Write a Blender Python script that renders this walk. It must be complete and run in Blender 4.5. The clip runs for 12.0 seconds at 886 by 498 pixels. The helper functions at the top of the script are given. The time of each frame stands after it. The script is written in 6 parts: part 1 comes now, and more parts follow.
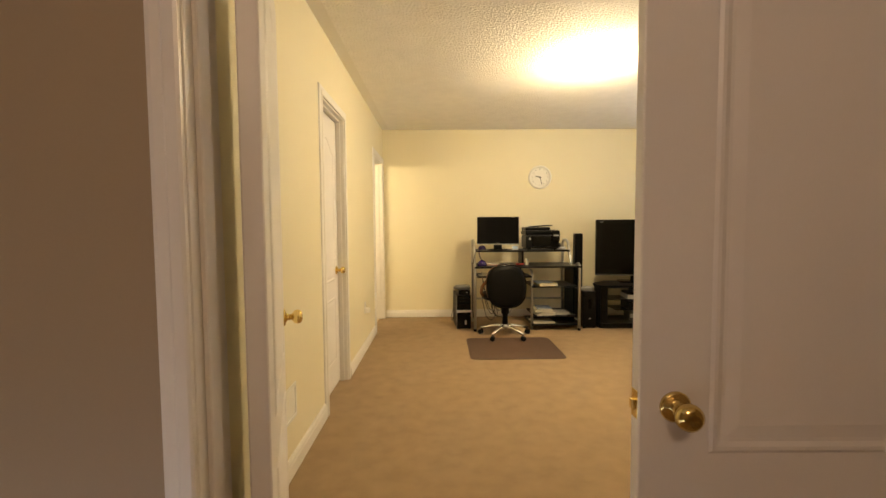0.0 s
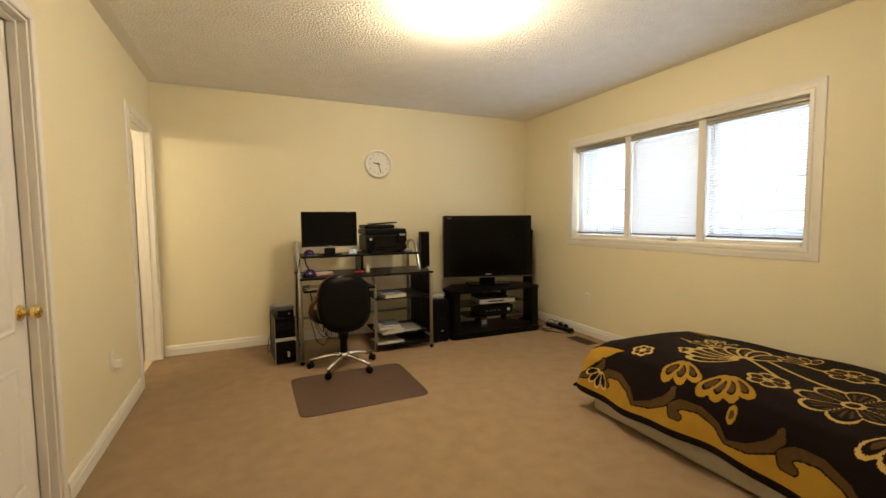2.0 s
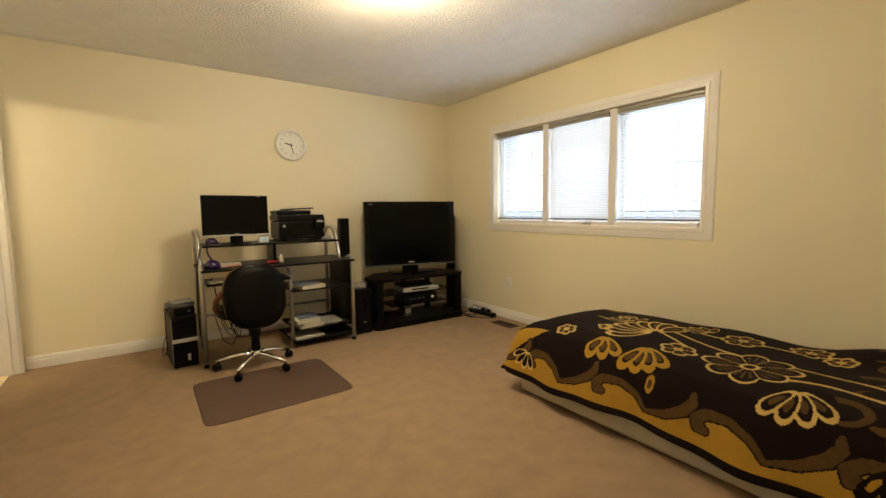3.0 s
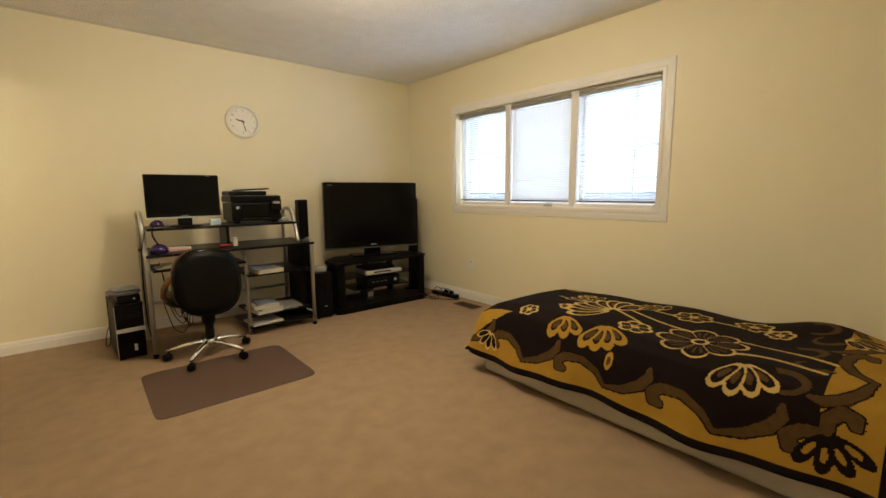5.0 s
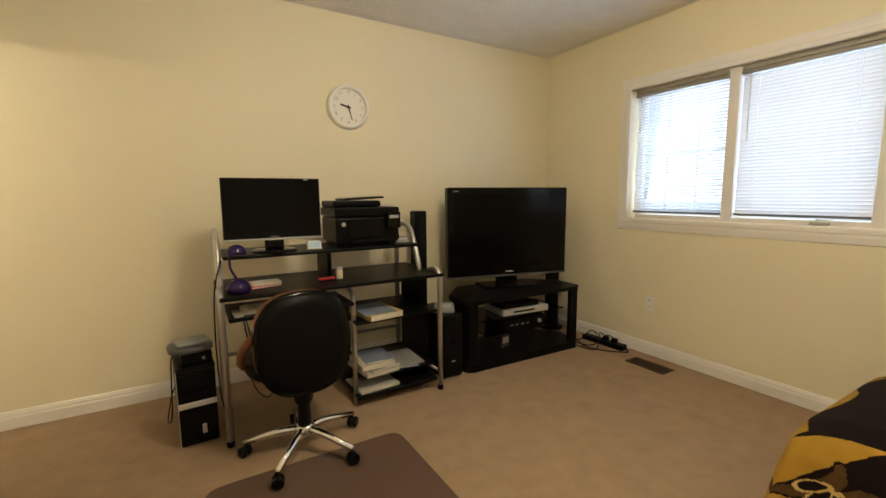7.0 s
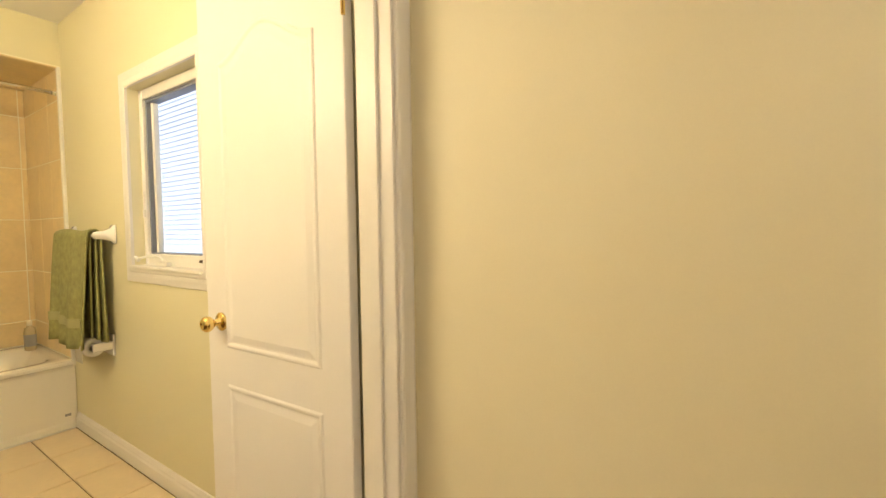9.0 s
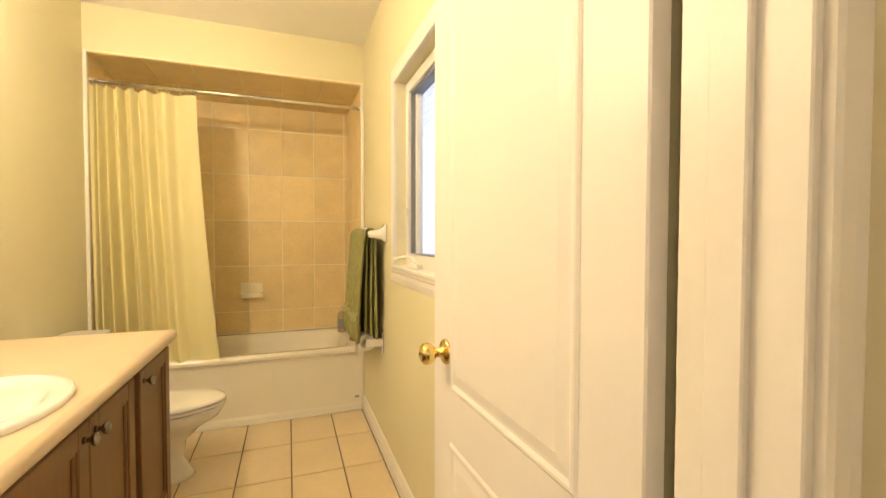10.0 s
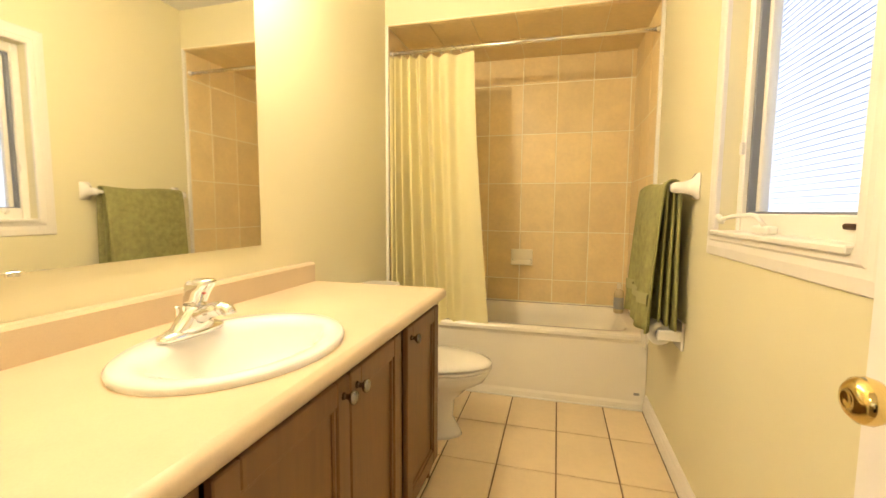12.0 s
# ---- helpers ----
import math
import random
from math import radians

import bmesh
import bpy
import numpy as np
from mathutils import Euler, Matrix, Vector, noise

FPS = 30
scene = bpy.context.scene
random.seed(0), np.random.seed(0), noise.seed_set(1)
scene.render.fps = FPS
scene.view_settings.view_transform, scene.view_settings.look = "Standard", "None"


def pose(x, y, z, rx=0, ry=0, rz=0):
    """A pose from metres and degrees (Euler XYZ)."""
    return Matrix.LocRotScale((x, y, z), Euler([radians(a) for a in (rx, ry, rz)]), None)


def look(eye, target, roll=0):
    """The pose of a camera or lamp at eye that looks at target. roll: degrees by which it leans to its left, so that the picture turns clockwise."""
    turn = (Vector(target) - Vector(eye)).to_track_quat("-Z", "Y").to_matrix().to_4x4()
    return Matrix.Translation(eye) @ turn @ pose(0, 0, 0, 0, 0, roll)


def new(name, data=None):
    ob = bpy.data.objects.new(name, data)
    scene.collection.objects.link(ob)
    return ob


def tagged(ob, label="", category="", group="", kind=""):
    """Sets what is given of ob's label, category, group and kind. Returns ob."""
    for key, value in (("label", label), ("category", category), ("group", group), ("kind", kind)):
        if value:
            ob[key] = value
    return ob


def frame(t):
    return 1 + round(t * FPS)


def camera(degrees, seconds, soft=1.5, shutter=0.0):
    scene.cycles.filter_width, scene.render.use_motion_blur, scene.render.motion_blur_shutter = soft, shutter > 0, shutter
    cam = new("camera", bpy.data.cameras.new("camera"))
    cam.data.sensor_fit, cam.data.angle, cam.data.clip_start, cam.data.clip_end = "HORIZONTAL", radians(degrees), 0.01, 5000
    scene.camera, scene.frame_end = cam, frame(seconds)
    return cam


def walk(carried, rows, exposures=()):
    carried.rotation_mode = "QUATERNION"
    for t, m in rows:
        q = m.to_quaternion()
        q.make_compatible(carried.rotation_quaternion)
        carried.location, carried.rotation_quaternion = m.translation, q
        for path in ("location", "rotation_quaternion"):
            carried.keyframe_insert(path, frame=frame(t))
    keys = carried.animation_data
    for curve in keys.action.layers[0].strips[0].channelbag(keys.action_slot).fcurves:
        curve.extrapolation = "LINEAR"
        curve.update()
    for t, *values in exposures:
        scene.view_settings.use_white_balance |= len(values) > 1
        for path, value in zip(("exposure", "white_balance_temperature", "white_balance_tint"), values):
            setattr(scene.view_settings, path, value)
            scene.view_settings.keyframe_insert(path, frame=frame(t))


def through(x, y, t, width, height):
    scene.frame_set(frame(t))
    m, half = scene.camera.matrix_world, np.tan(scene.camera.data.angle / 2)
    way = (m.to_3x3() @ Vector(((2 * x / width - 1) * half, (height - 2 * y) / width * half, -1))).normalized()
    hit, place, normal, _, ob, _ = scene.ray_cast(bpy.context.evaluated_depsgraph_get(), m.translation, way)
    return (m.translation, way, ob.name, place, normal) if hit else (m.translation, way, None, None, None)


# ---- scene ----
cam = camera(92.6, 12.0)
PATH = [
    (0, (0.162, 0.121, 1.24), (0.18, 2.118, 1.131), -0.4),
    (0.5, (0.159, 0.437, 1.272), (0.272, 2.43, 1.149), -0.4),
    (1, (0.177, 0.733, 1.284), (0.384, 2.718, 1.155), -0.4),
    (1.5, (0.208, 1.002, 1.261), (0.73, 2.928, 1.13), -0.5),
    (2, (0.21, 1.212, 1.256), (1.032, 3.031, 1.12), -0.5),
    (2.5, (0.217, 1.315, 1.212), (1.25, 3.022, 1.069), -0.5),
    (3, (0.228, 1.35, 1.199), (1.382, 2.974, 1.019), -0.6),
    (5, (0.241, 1.389, 1.197), (1.531, 2.894, 0.93), -0.4),
    (5.5, (0.259, 1.546, 1.216), (1.551, 3.047, 0.937), -0.4),
    (6, (0.311, 1.846, 1.219), (1.577, 3.368, 0.934), -0.2),
    (6.5, (0.411, 2.263, 1.219), (1.595, 3.851, 0.946), -0.2),
    (7, (0.474, 2.774, 1.242), (1.495, 4.476, 0.993), -0.4),
    (7.4, (0.499, 3.24, 1.273), (1.292, 5.063, 1.049), -0.3),
    (7.5, (0.504, 3.328, 1.273), (1.196, 5.193, 1.063), -0.3),
    (7.7, (0.501, 3.558, 1.262), (0.958, 5.497, 1.084), -0.5),
    (9.3, (-0.045, 5.149, 1.216), (-1.441, 6.579, 1.156), -0.6),
    (9.5, (-0.148, 5.251, 1.205), (-1.716, 6.491, 1.153), -0.6),
    (10, (-0.362, 5.364, 1.208), (-2.24, 6.05, 1.152), 0.1),
    (10.5, (-0.582, 5.394, 1.172), (-2.568, 5.62, 1.103), 0.1),
    (11, (-0.719, 5.375, 1.157), (-2.715, 5.301, 1.058), 0.3),
    (11.5, (-0.771, 5.347, 1.141), (-2.737, 5.006, 1.006), 0.4),
    (12, (-0.788, 5.344, 1.129), (-2.711, 4.826, 0.948), 0.4),
]
EXPOSURE = [(0.0, 2.18, 7200, 10), (0.5, 2.05, 7250, 10), (1.0, 1.78, 6900, 10), (3.0, 1.74, 6400, 11), (5.0, 1.71, 6150, 11), (7.0, 1.67, 6050, 11), (7.7, 1.72, 6250, 11), (9.3, 1.86, 6700, 11), (10.3, 1.97, 7000, 16), (11.5, 2.06, 6900, 16), (12.0, 2.1, 6750, 15)]
walk(cam, [(t, look(eye, target, roll)) for t, eye, target, roll in PATH], EXPOSURE)

# ---- light ----
world = bpy.data.worlds.new("world")
scene.world = world
world.use_nodes = True
wn = world.node_tree
bg = wn.nodes["Background"]
sky = wn.nodes.new("ShaderNodeTexSky")
sky.sky_type = "NISHITA"
sky.sun_disc = False
sky.sun_elevation, sky.sun_rotation = radians(38), radians(200)
sky.air_density, sky.dust_density = 1.0, 3.0
wn.links.new(sky.outputs[0], bg.inputs[0])
bg.inputs[1].default_value = 0.08


def lamp(name, kind, power, colour, m, size=0.1, size_y=None):
    data = bpy.data.lights.new(name, kind)
    data.energy, data.color = power, colour
    if kind == "AREA":
        data.size = size
        if size_y:
            data.shape, data.size_y = "RECTANGLE", size_y
    elif kind == "SUN":
        data.angle = size
    else:
        data.shadow_soft_size = size
    ob = new(name, data)
    ob.matrix_world = m
    return ob


lamp("sun", "SUN", 0.3, (1.0, 0.96, 0.9), look((0, 0, 5), (-0.34, 0.93, 4.2)), radians(15))
WARM = (1.0, 0.80, 0.50)
lamp("bedroom_lamp", "POINT", 11.8, WARM, pose(1.39, 3.47, 2.33), 0.13)
for vx, power in ((-1.16, 1.2), (-1.72, 1.8), (-2.0, 5.6)):
    lamp("vanity_lamp", "POINT", power, (1.0, 0.83, 0.58), pose(vx, 4.49, 2.12), 0.045)
lamp("hall_lamp", "POINT", 4.5, (1.0, 0.72, 0.5), pose(0.2, -0.9, 2.3), 0.10)
lamp("window_daylight", "AREA", 6.5, (0.72, 0.85, 1.0), look((3.68, 3.8, 1.55), (0, 3.8, 2.2)), 2.1, 0.95)

# ---- materials ----


def material(name, colour, rough=0.6, metal=0.0, vary=0.06, scale=6.0, bump=0.0, grain=180.0, dist=0.002, stretch=(1, 1, 1), coat=0.0, island=0.0, alpha=0.0, sss=0.0, spec=0.5):
    """Colour with broad stains and fine grain, and a relief from the grain."""
    m = bpy.data.materials.new(name)
    m.use_nodes = True
    nt = m.node_tree
    p = nt.nodes["Principled BSDF"]
    p.inputs["Roughness"].default_value = rough
    p.inputs["Metallic"].default_value = metal
    p.inputs["Specular IOR Level"].default_value = spec
    p.inputs["Coat Weight"].default_value = coat
    tc = nt.nodes.new("ShaderNodeTexCoord")
    mp = nt.nodes.new("ShaderNodeMapping")
    mp.inputs["Scale"].default_value = stretch
    nt.links.new(tc.outputs["Object"], mp.inputs[0])
    vec = mp.outputs[0]
    if island:
        info = nt.nodes.new("ShaderNodeObjectInfo")
        off = nt.nodes.new("ShaderNodeVectorMath")
        off.operation = "MULTIPLY_ADD"
        nt.links.new(info.outputs["Random"], off.inputs[0])
        off.inputs[1].default_value = (17.3, 31.1, 23.7)
        nt.links.new(vec, off.inputs[2])
        vec = off.outputs[0]
    big, fine = nt.nodes.new("ShaderNodeTexNoise"), nt.nodes.new("ShaderNodeTexNoise")
    big.inputs["Scale"].default_value, big.inputs["Detail"].default_value = scale, 5
    fine.inputs["Scale"].default_value, fine.inputs["Detail"].default_value = grain, 3
    nt.links.new(vec, big.inputs["Vector"])
    nt.links.new(vec, fine.inputs["Vector"])
    add = nt.nodes.new("ShaderNodeMath")
    add.operation = "MULTIPLY_ADD"
    nt.links.new(fine.outputs["Fac"], add.inputs[0])
    add.inputs[1].default_value = 0.6
    nt.links.new(big.outputs["Fac"], add.inputs[2])
    ramp = nt.nodes.new("ShaderNodeMapRange")
    ramp.inputs["From Min"].default_value, ramp.inputs["From Max"].default_value = 0.45, 1.15
    ramp.inputs["To Min"].default_value, ramp.inputs["To Max"].default_value = 1 - vary, 1 + vary
    ramp.clamp = False
    nt.links.new(add.outputs[0], ramp.inputs["Value"])
    mul = nt.nodes.new("ShaderNodeVectorMath")
    mul.operation = "SCALE"
    mul.inputs[0].default_value = colour
    fac = ramp.outputs[0]
    if island:
        per = nt.nodes.new("ShaderNodeMapRange")
        per.inputs["To Min"].default_value, per.inputs["To Max"].default_value = 1 - island, 1 + island
        nt.links.new(info.outputs["Random"], per.inputs["Value"])
        both = nt.nodes.new("ShaderNodeMath")
        both.operation = "MULTIPLY"
        nt.links.new(fac, both.inputs[0])
        nt.links.new(per.outputs[0], both.inputs[1])
        fac = both.outputs[0]
    nt.links.new(fac, mul.inputs["Scale"])
    nt.links.new(mul.outputs[0], p.inputs["Base Color"])
    rr = nt.nodes.new("ShaderNodeMapRange")
    rr.inputs["To Min"].default_value, rr.inputs["To Max"].default_value = max(rough - 0.05, 0.02), min(rough + 0.05, 1)
    nt.links.new(big.outputs["Fac"], rr.inputs["Value"])
    if rough > 0.05:
        nt.links.new(rr.outputs[0], p.inputs["Roughness"])
    if bump:
        b = nt.nodes.new("ShaderNodeBump")
        b.inputs["Strength"].default_value, b.inputs["Distance"].default_value = bump, dist
        nt.links.new(fine.outputs["Fac"], b.inputs["Height"])
        nt.links.new(b.outputs[0], p.inputs["Normal"])
    if sss:
        p.inputs["Subsurface Weight"].default_value = sss
        p.inputs["Subsurface Radius"].default_value = (0.02, 0.02, 0.02)
    return m


def glowing(name, colour, strength):
    m = bpy.data.materials.new(name)
    m.use_nodes = True
    p = m.node_tree.nodes["Principled BSDF"]
    p.inputs["Base Color"].default_value = (*colour, 1)
    p.inputs["Emission Color"].default_value = (*colour, 1)
    p.inputs["Emission Strength"].default_value = strength
    return m


def clear_glass(name, rough=0.0):
    m = bpy.data.materials.new(name)
    m.use_nodes = True
    p = m.node_tree.nodes["Principled BSDF"]
    p.inputs["Base Color"].default_value = (0.95, 0.98, 1, 1)
    p.inputs["Transmission Weight"].default_value = 1.0
    p.inputs["Roughness"].default_value = rough
    p.inputs["IOR"].default_value = 1.1
    return m


def thin_cloth(name, colour, through=0.4, rough=0.7):
    """A sheet that lets part of the light through."""
    m = bpy.data.materials.new(name)
    m.use_nodes = True
    nt = m.node_tree
    p, out = nt.nodes["Principled BSDF"], nt.nodes["Material Output"]
    p.inputs["Base Color"].default_value = (*colour, 1)
    p.inputs["Roughness"].default_value = rough
    t = nt.nodes.new("ShaderNodeBsdfTranslucent")
    t.inputs[0].default_value = (*colour, 1)
    mix = nt.nodes.new("ShaderNodeMixShader")
    mix.inputs[0].default_value = through
    n = nt.nodes.new("ShaderNodeTexNoise")
    n.inputs["Scale"].default_value = 400
    b = nt.nodes.new("ShaderNodeBump")
    b.inputs["Strength"].default_value, b.inputs["Distance"].default_value = 0.15, 0.001
    nt.links.new(n.outputs["Fac"], b.inputs["Height"])
    nt.links.new(b.outputs[0], p.inputs["Normal"])
    nt.links.new(p.outputs[0], mix.inputs[1])
    nt.links.new(t.outputs[0], mix.inputs[2])
    nt.links.new(mix.outputs[0], out.inputs[0])
    return m


WALL = material("cream_wall_paint", (0.80, 0.73, 0.53), 0.55, vary=0.025, scale=1.3, bump=0.12, grain=260, dist=0.0006)
# Darker and browner than the bedroom walls, on every hall wall.
HALL = material("dark_hall_wall", (0.36, 0.28, 0.19), 0.6, vary=0.03, scale=1.3, bump=0.12, grain=260, dist=0.0006)
BATHWALL = material("bathroom_wall_paint", (0.745, 0.695, 0.475), 0.5, vary=0.025, scale=1.3, bump=0.12, grain=260, dist=0.0006)
CEIL = material("ceiling_paint", (0.85, 0.83, 0.79), 0.8, vary=0.02, scale=2)
STIPPLE = material("stippled_ceiling", (0.90, 0.88, 0.85), 0.9, vary=0.05, scale=9, bump=0.9, grain=62, dist=0.016)
CARPET = material("beige_carpet", (0.35, 0.245, 0.15), 0.95, vary=0.16, scale=9.0, bump=0.8, grain=300, dist=0.006, spec=0.22)
TRIM = material("white_trim_paint", (0.80, 0.77, 0.72), 0.36, vary=0.02, scale=3, bump=0.05, grain=90, dist=0.0005)
DOOR = material("white_door_paint", (0.80, 0.77, 0.74), 0.40, vary=0.02, scale=3, bump=0.10, grain=380, dist=0.0005, stretch=(1, 1, 0.3))
BRASS = material("polished_brass", (0.80, 0.61, 0.24), 0.14, 1.0, vary=0.08, scale=30)
CHROME = material("chrome", (0.80, 0.80, 0.80), 0.10, 1.0, vary=0.03, scale=30)
STEEL = material("silver_tube_paint", (0.52, 0.51, 0.49), 0.34, 0.85, vary=0.05, scale=20)
BLACK = material("black_plastic", (0.0035, 0.0035, 0.0038), 0.38, vary=0.2, scale=20, bump=0.1, grain=500, dist=0.0004, spec=0.12)
BLACKGLOSS = material("glossy_black", (0.002, 0.002, 0.0024), 0.09, vary=0.1, scale=10, spec=0.2)
BLACKWOOD = material("black_laminate", (0.003, 0.0028, 0.0028), 0.35, vary=0.25, scale=8, bump=0.1, grain=150, dist=0.0004, spec=0.12)
SCREEN = material("dark_screen", (0.0016, 0.0016, 0.0018), 0.14, vary=0.1, scale=5, spec=0.14)
LEATHER = material("black_leather", (0.0035, 0.003, 0.0028), 0.42, vary=0.2, scale=12, bump=0.4, grain=240, dist=0.001, spec=0.12)
TAN = material("tan_leather", (0.15, 0.052, 0.014), 0.45, vary=0.15, scale=14, bump=0.3, grain=200, dist=0.001)
MATPLASTIC = material("brown_mat", (0.105, 0.062, 0.043), 0.55, vary=0.10, scale=5, bump=0.5, grain=320, dist=0.002)
PAPER = material("paper", (0.56, 0.53, 0.45), 0.8, vary=0.04)
GREY = material("grey_plastic", (0.30, 0.30, 0.29), 0.45, vary=0.05)
DARKGREY = material("dark_grey_plastic", (0.07, 0.07, 0.07), 0.4, vary=0.06)
SILVER = material("silver_plastic", (0.55, 0.55, 0.54), 0.35, 0.3, vary=0.05)
WHITEPL = material("white_plastic", (0.80, 0.78, 0.72), 0.4, vary=0.02)
IVORY = material("ivory_keys", (0.62, 0.56, 0.42), 0.5, vary=0.06)
PURPLE = material("purple_plastic", (0.02, 0.006, 0.07), 0.25, vary=0.1)
RED = material("red_plastic", (0.45, 0.02, 0.02), 0.4)
YELLOW = material("yellow_cover", (0.60, 0.46, 0.17), 0.5)
BLUEGREY = material("blue_grey_cover", (0.18, 0.22, 0.30), 0.5, vary=0.3, scale=30)
BROWN = material("brown_register", (0.055, 0.026, 0.012), 0.6)
LCD = glowing("lcd_glow", (0.30, 0.42, 0.50), 0.05)
TUBWHITE = material("tub_enamel", (0.84, 0.80, 0.70), 0.12, vary=0.015, coat=0.3)
PORCELAIN = material("porcelain", (0.84, 0.82, 0.78), 0.08, vary=0.01, coat=0.4)
COUNTER = material("beige_laminate", (0.64, 0.52, 0.36), 0.36, vary=0.07, scale=9, grain=260)
OAK = material("brown_wood_stain", (0.17, 0.085, 0.032), 0.42, vary=0.22, scale=7, bump=0.25, grain=70, dist=0.0008, stretch=(1, 1, 0.10))
WALLTILE = material("tan_wall_tile", (0.80, 0.64, 0.355), 0.36, vary=0.09, scale=7, bump=0.15, grain=40, dist=0.001, island=0.05)
FLOORTILE = material("beige_floor_tile", (0.76, 0.62, 0.41), 0.36, vary=0.06, scale=6, bump=0.15, grain=40, dist=0.001, island=0.04)
GROUT = material("pale_grout", (0.90, 0.85, 0.68), 0.85, vary=0.06, bump=0.3, grain=300)
DARKGROUT = material("brown_grout", (0.22, 0.14, 0.07), 0.9, vary=0.1, bump=0.3, grain=300)
TOWEL = material("green_terry", (0.35, 0.345, 0.135), 0.95, vary=0.30, scale=30, bump=1.0, grain=300, dist=0.006)
TOWELBAND = material("green_towel_band", (0.44, 0.43, 0.20), 0.85, vary=0.1, bump=0.6, grain=300, dist=0.002, stretch=(0.2, 1, 1))
CURTAIN = thin_cloth("cream_shower_curtain", (0.90, 0.84, 0.51), 0.3)
SLAT = thin_cloth("white_blind_slat", (0.84, 0.86, 0.88), 0.17, 0.4)
KNOB = material("brushed_steel", (0.30, 0.29, 0.27), 0.22, 1.0, vary=0.08, scale=30)
BLINDFOOT = material("dark_blind_foot", (0.14, 0.145, 0.15), 0.4, 0.2, vary=0.04)
RAIL = material("grey_blind_rail", (0.34, 0.32, 0.28), 0.4, 0.2, vary=0.04)
SOAPDISH = material("cream_ceramic", (0.86, 0.80, 0.63), 0.2, vary=0.02)
MIRROR = material("mirror_silver", (0.90, 0.91, 0.88), 0.02, 1.0, vary=0.0)
GLASS = clear_glass("window_glass")
BOTTLE = material("white_bottle", (0.55, 0.46, 0.28), 0.22, vary=0.03)
GASKET = material("dark_gasket", (0.20, 0.22, 0.27), 0.4)
MAROON = material("dark_brown_pile", (0.0065, 0.0020, 0.0018), 0.95, vary=0.3, scale=20, bump=0.9, grain=350, dist=0.005, spec=0.22)
GOLD = material("gold_pile", (0.38, 0.215, 0.022), 0.95, vary=0.12, scale=16, bump=0.9, grain=350, dist=0.005, spec=0.22)
BRONZE = material("bronze_pile", (0.085, 0.045, 0.013), 0.95, vary=0.25, scale=40, bump=0.9, grain=350, dist=0.005, spec=0.22)
CREAMPILE = material("cream_pile", (0.58, 0.40, 0.12), 0.95, vary=0.15, scale=30, bump=0.9, grain=350, dist=0.005, spec=0.22)
QUILT = material("white_mattress_fabric", (0.52, 0.47, 0.36), 0.85, vary=0.05, scale=8, bump=0.5, grain=120, dist=0.002)
SIDING = material("white_siding", (0.50, 0.58, 0.70), 0.5, vary=0.03)
SNOW = material("snowy_ground", (0.75, 0.77, 0.80), 0.8, vary=0.05, scale=1)
SHADE = glowing("lit_lamp_glass", (1.0, 0.84, 0.55), 9.0)

# ---- mesh helpers ----


def part(name, bm, mat, parent=None, label=""):
    """Links a bmesh as one mesh object under its thing or part; with no parent it stays top-level."""
    me = bpy.data.meshes.new(name)
    bm.normal_update()
    bm.to_mesh(me)
    bm.free()
    for one in mat if isinstance(mat, (list, tuple)) else [mat]:
        me.materials.append(one)
    ob = new(name, me)
    if parent:
        ob.parent = parent
    if label:
        tagged(ob, label)
    return ob


def thing(name, label, category, group="", at=(0, 0, 0), rz=0.0):
    """An empty at the base of a thing, to carry its parts (given in its own frame)."""
    ob = new(name)
    ob.empty_display_size = 0.05
    ob.matrix_basis = pose(*at, 0, 0, rz)
    return tagged(ob, label, category, group)


def smooth(bm, on=True):
    for f in bm.faces:
        f.smooth = on
    return bm


def rotated(bm, verts, m):
    bmesh.ops.transform(bm, matrix=m, verts=verts)


def box(bm, lo, hi, bev=0.003, seg=1, m=None):
    c = [(a + b) / 2 for a, b in zip(lo, hi)]
    s = [abs(b - a) for a, b in zip(lo, hi)]
    g = bmesh.ops.create_cube(bm, size=1, matrix=Matrix.Translation(c) @ Matrix.Diagonal((*s, 1)))
    vs = g["verts"]
    if bev:
        bev = min(bev, min(s) * 0.45)
        es = list({e for v in vs for e in v.link_edges})
        r = bmesh.ops.bevel(bm, geom=es, offset=bev, segments=seg, affect="EDGES", profile=0.5)
        vs = r["verts"]
    if m is not None:
        vs = list({v for f in vs for v in [f]})
        whole, stack = set(vs), list(vs)
        while stack:
            v = stack.pop()
            for e in v.link_edges:
                o = e.other_vert(v)
                if o not in whole:
                    whole.add(o)
                    stack.append(o)
        rotated(bm, list(whole), m)
    return bm


def boxes(*pairs, bev=0.003, seg=1):
    bm = bmesh.new()
    for lo, hi in pairs:
        box(bm, lo, hi, bev, seg)
    return bm


def loft(bm, rings, closed=True, caps=(True, True)):
    """Skins rings of equally many points."""
    made = [[bm.verts.new(p) for p in r] for r in rings]
    n = len(made[0])
    for a, b in zip(made, made[1:]):
        for i in range(n if closed else n - 1):
            j = (i + 1) % n
            bm.faces.new((a[i], a[j], b[j], b[i]))
    if caps[0]:
        bm.faces.new(list(reversed(made[0])))
    if caps[1]:
        bm.faces.new(made[-1])
    return bm


def ring(cx, cy, z, a, b, n=24, power=2.0):
    """A super-ellipse: power 2 is an ellipse, higher is squarer."""
    out = []
    for i in range(n):
        t = 2 * math.pi * i / n
        c, s = math.cos(t), math.sin(t)
        out.append((cx + a * math.copysign(abs(c) ** (2 / power), c), cy + b * math.copysign(abs(s) ** (2 / power), s), z))
    return out


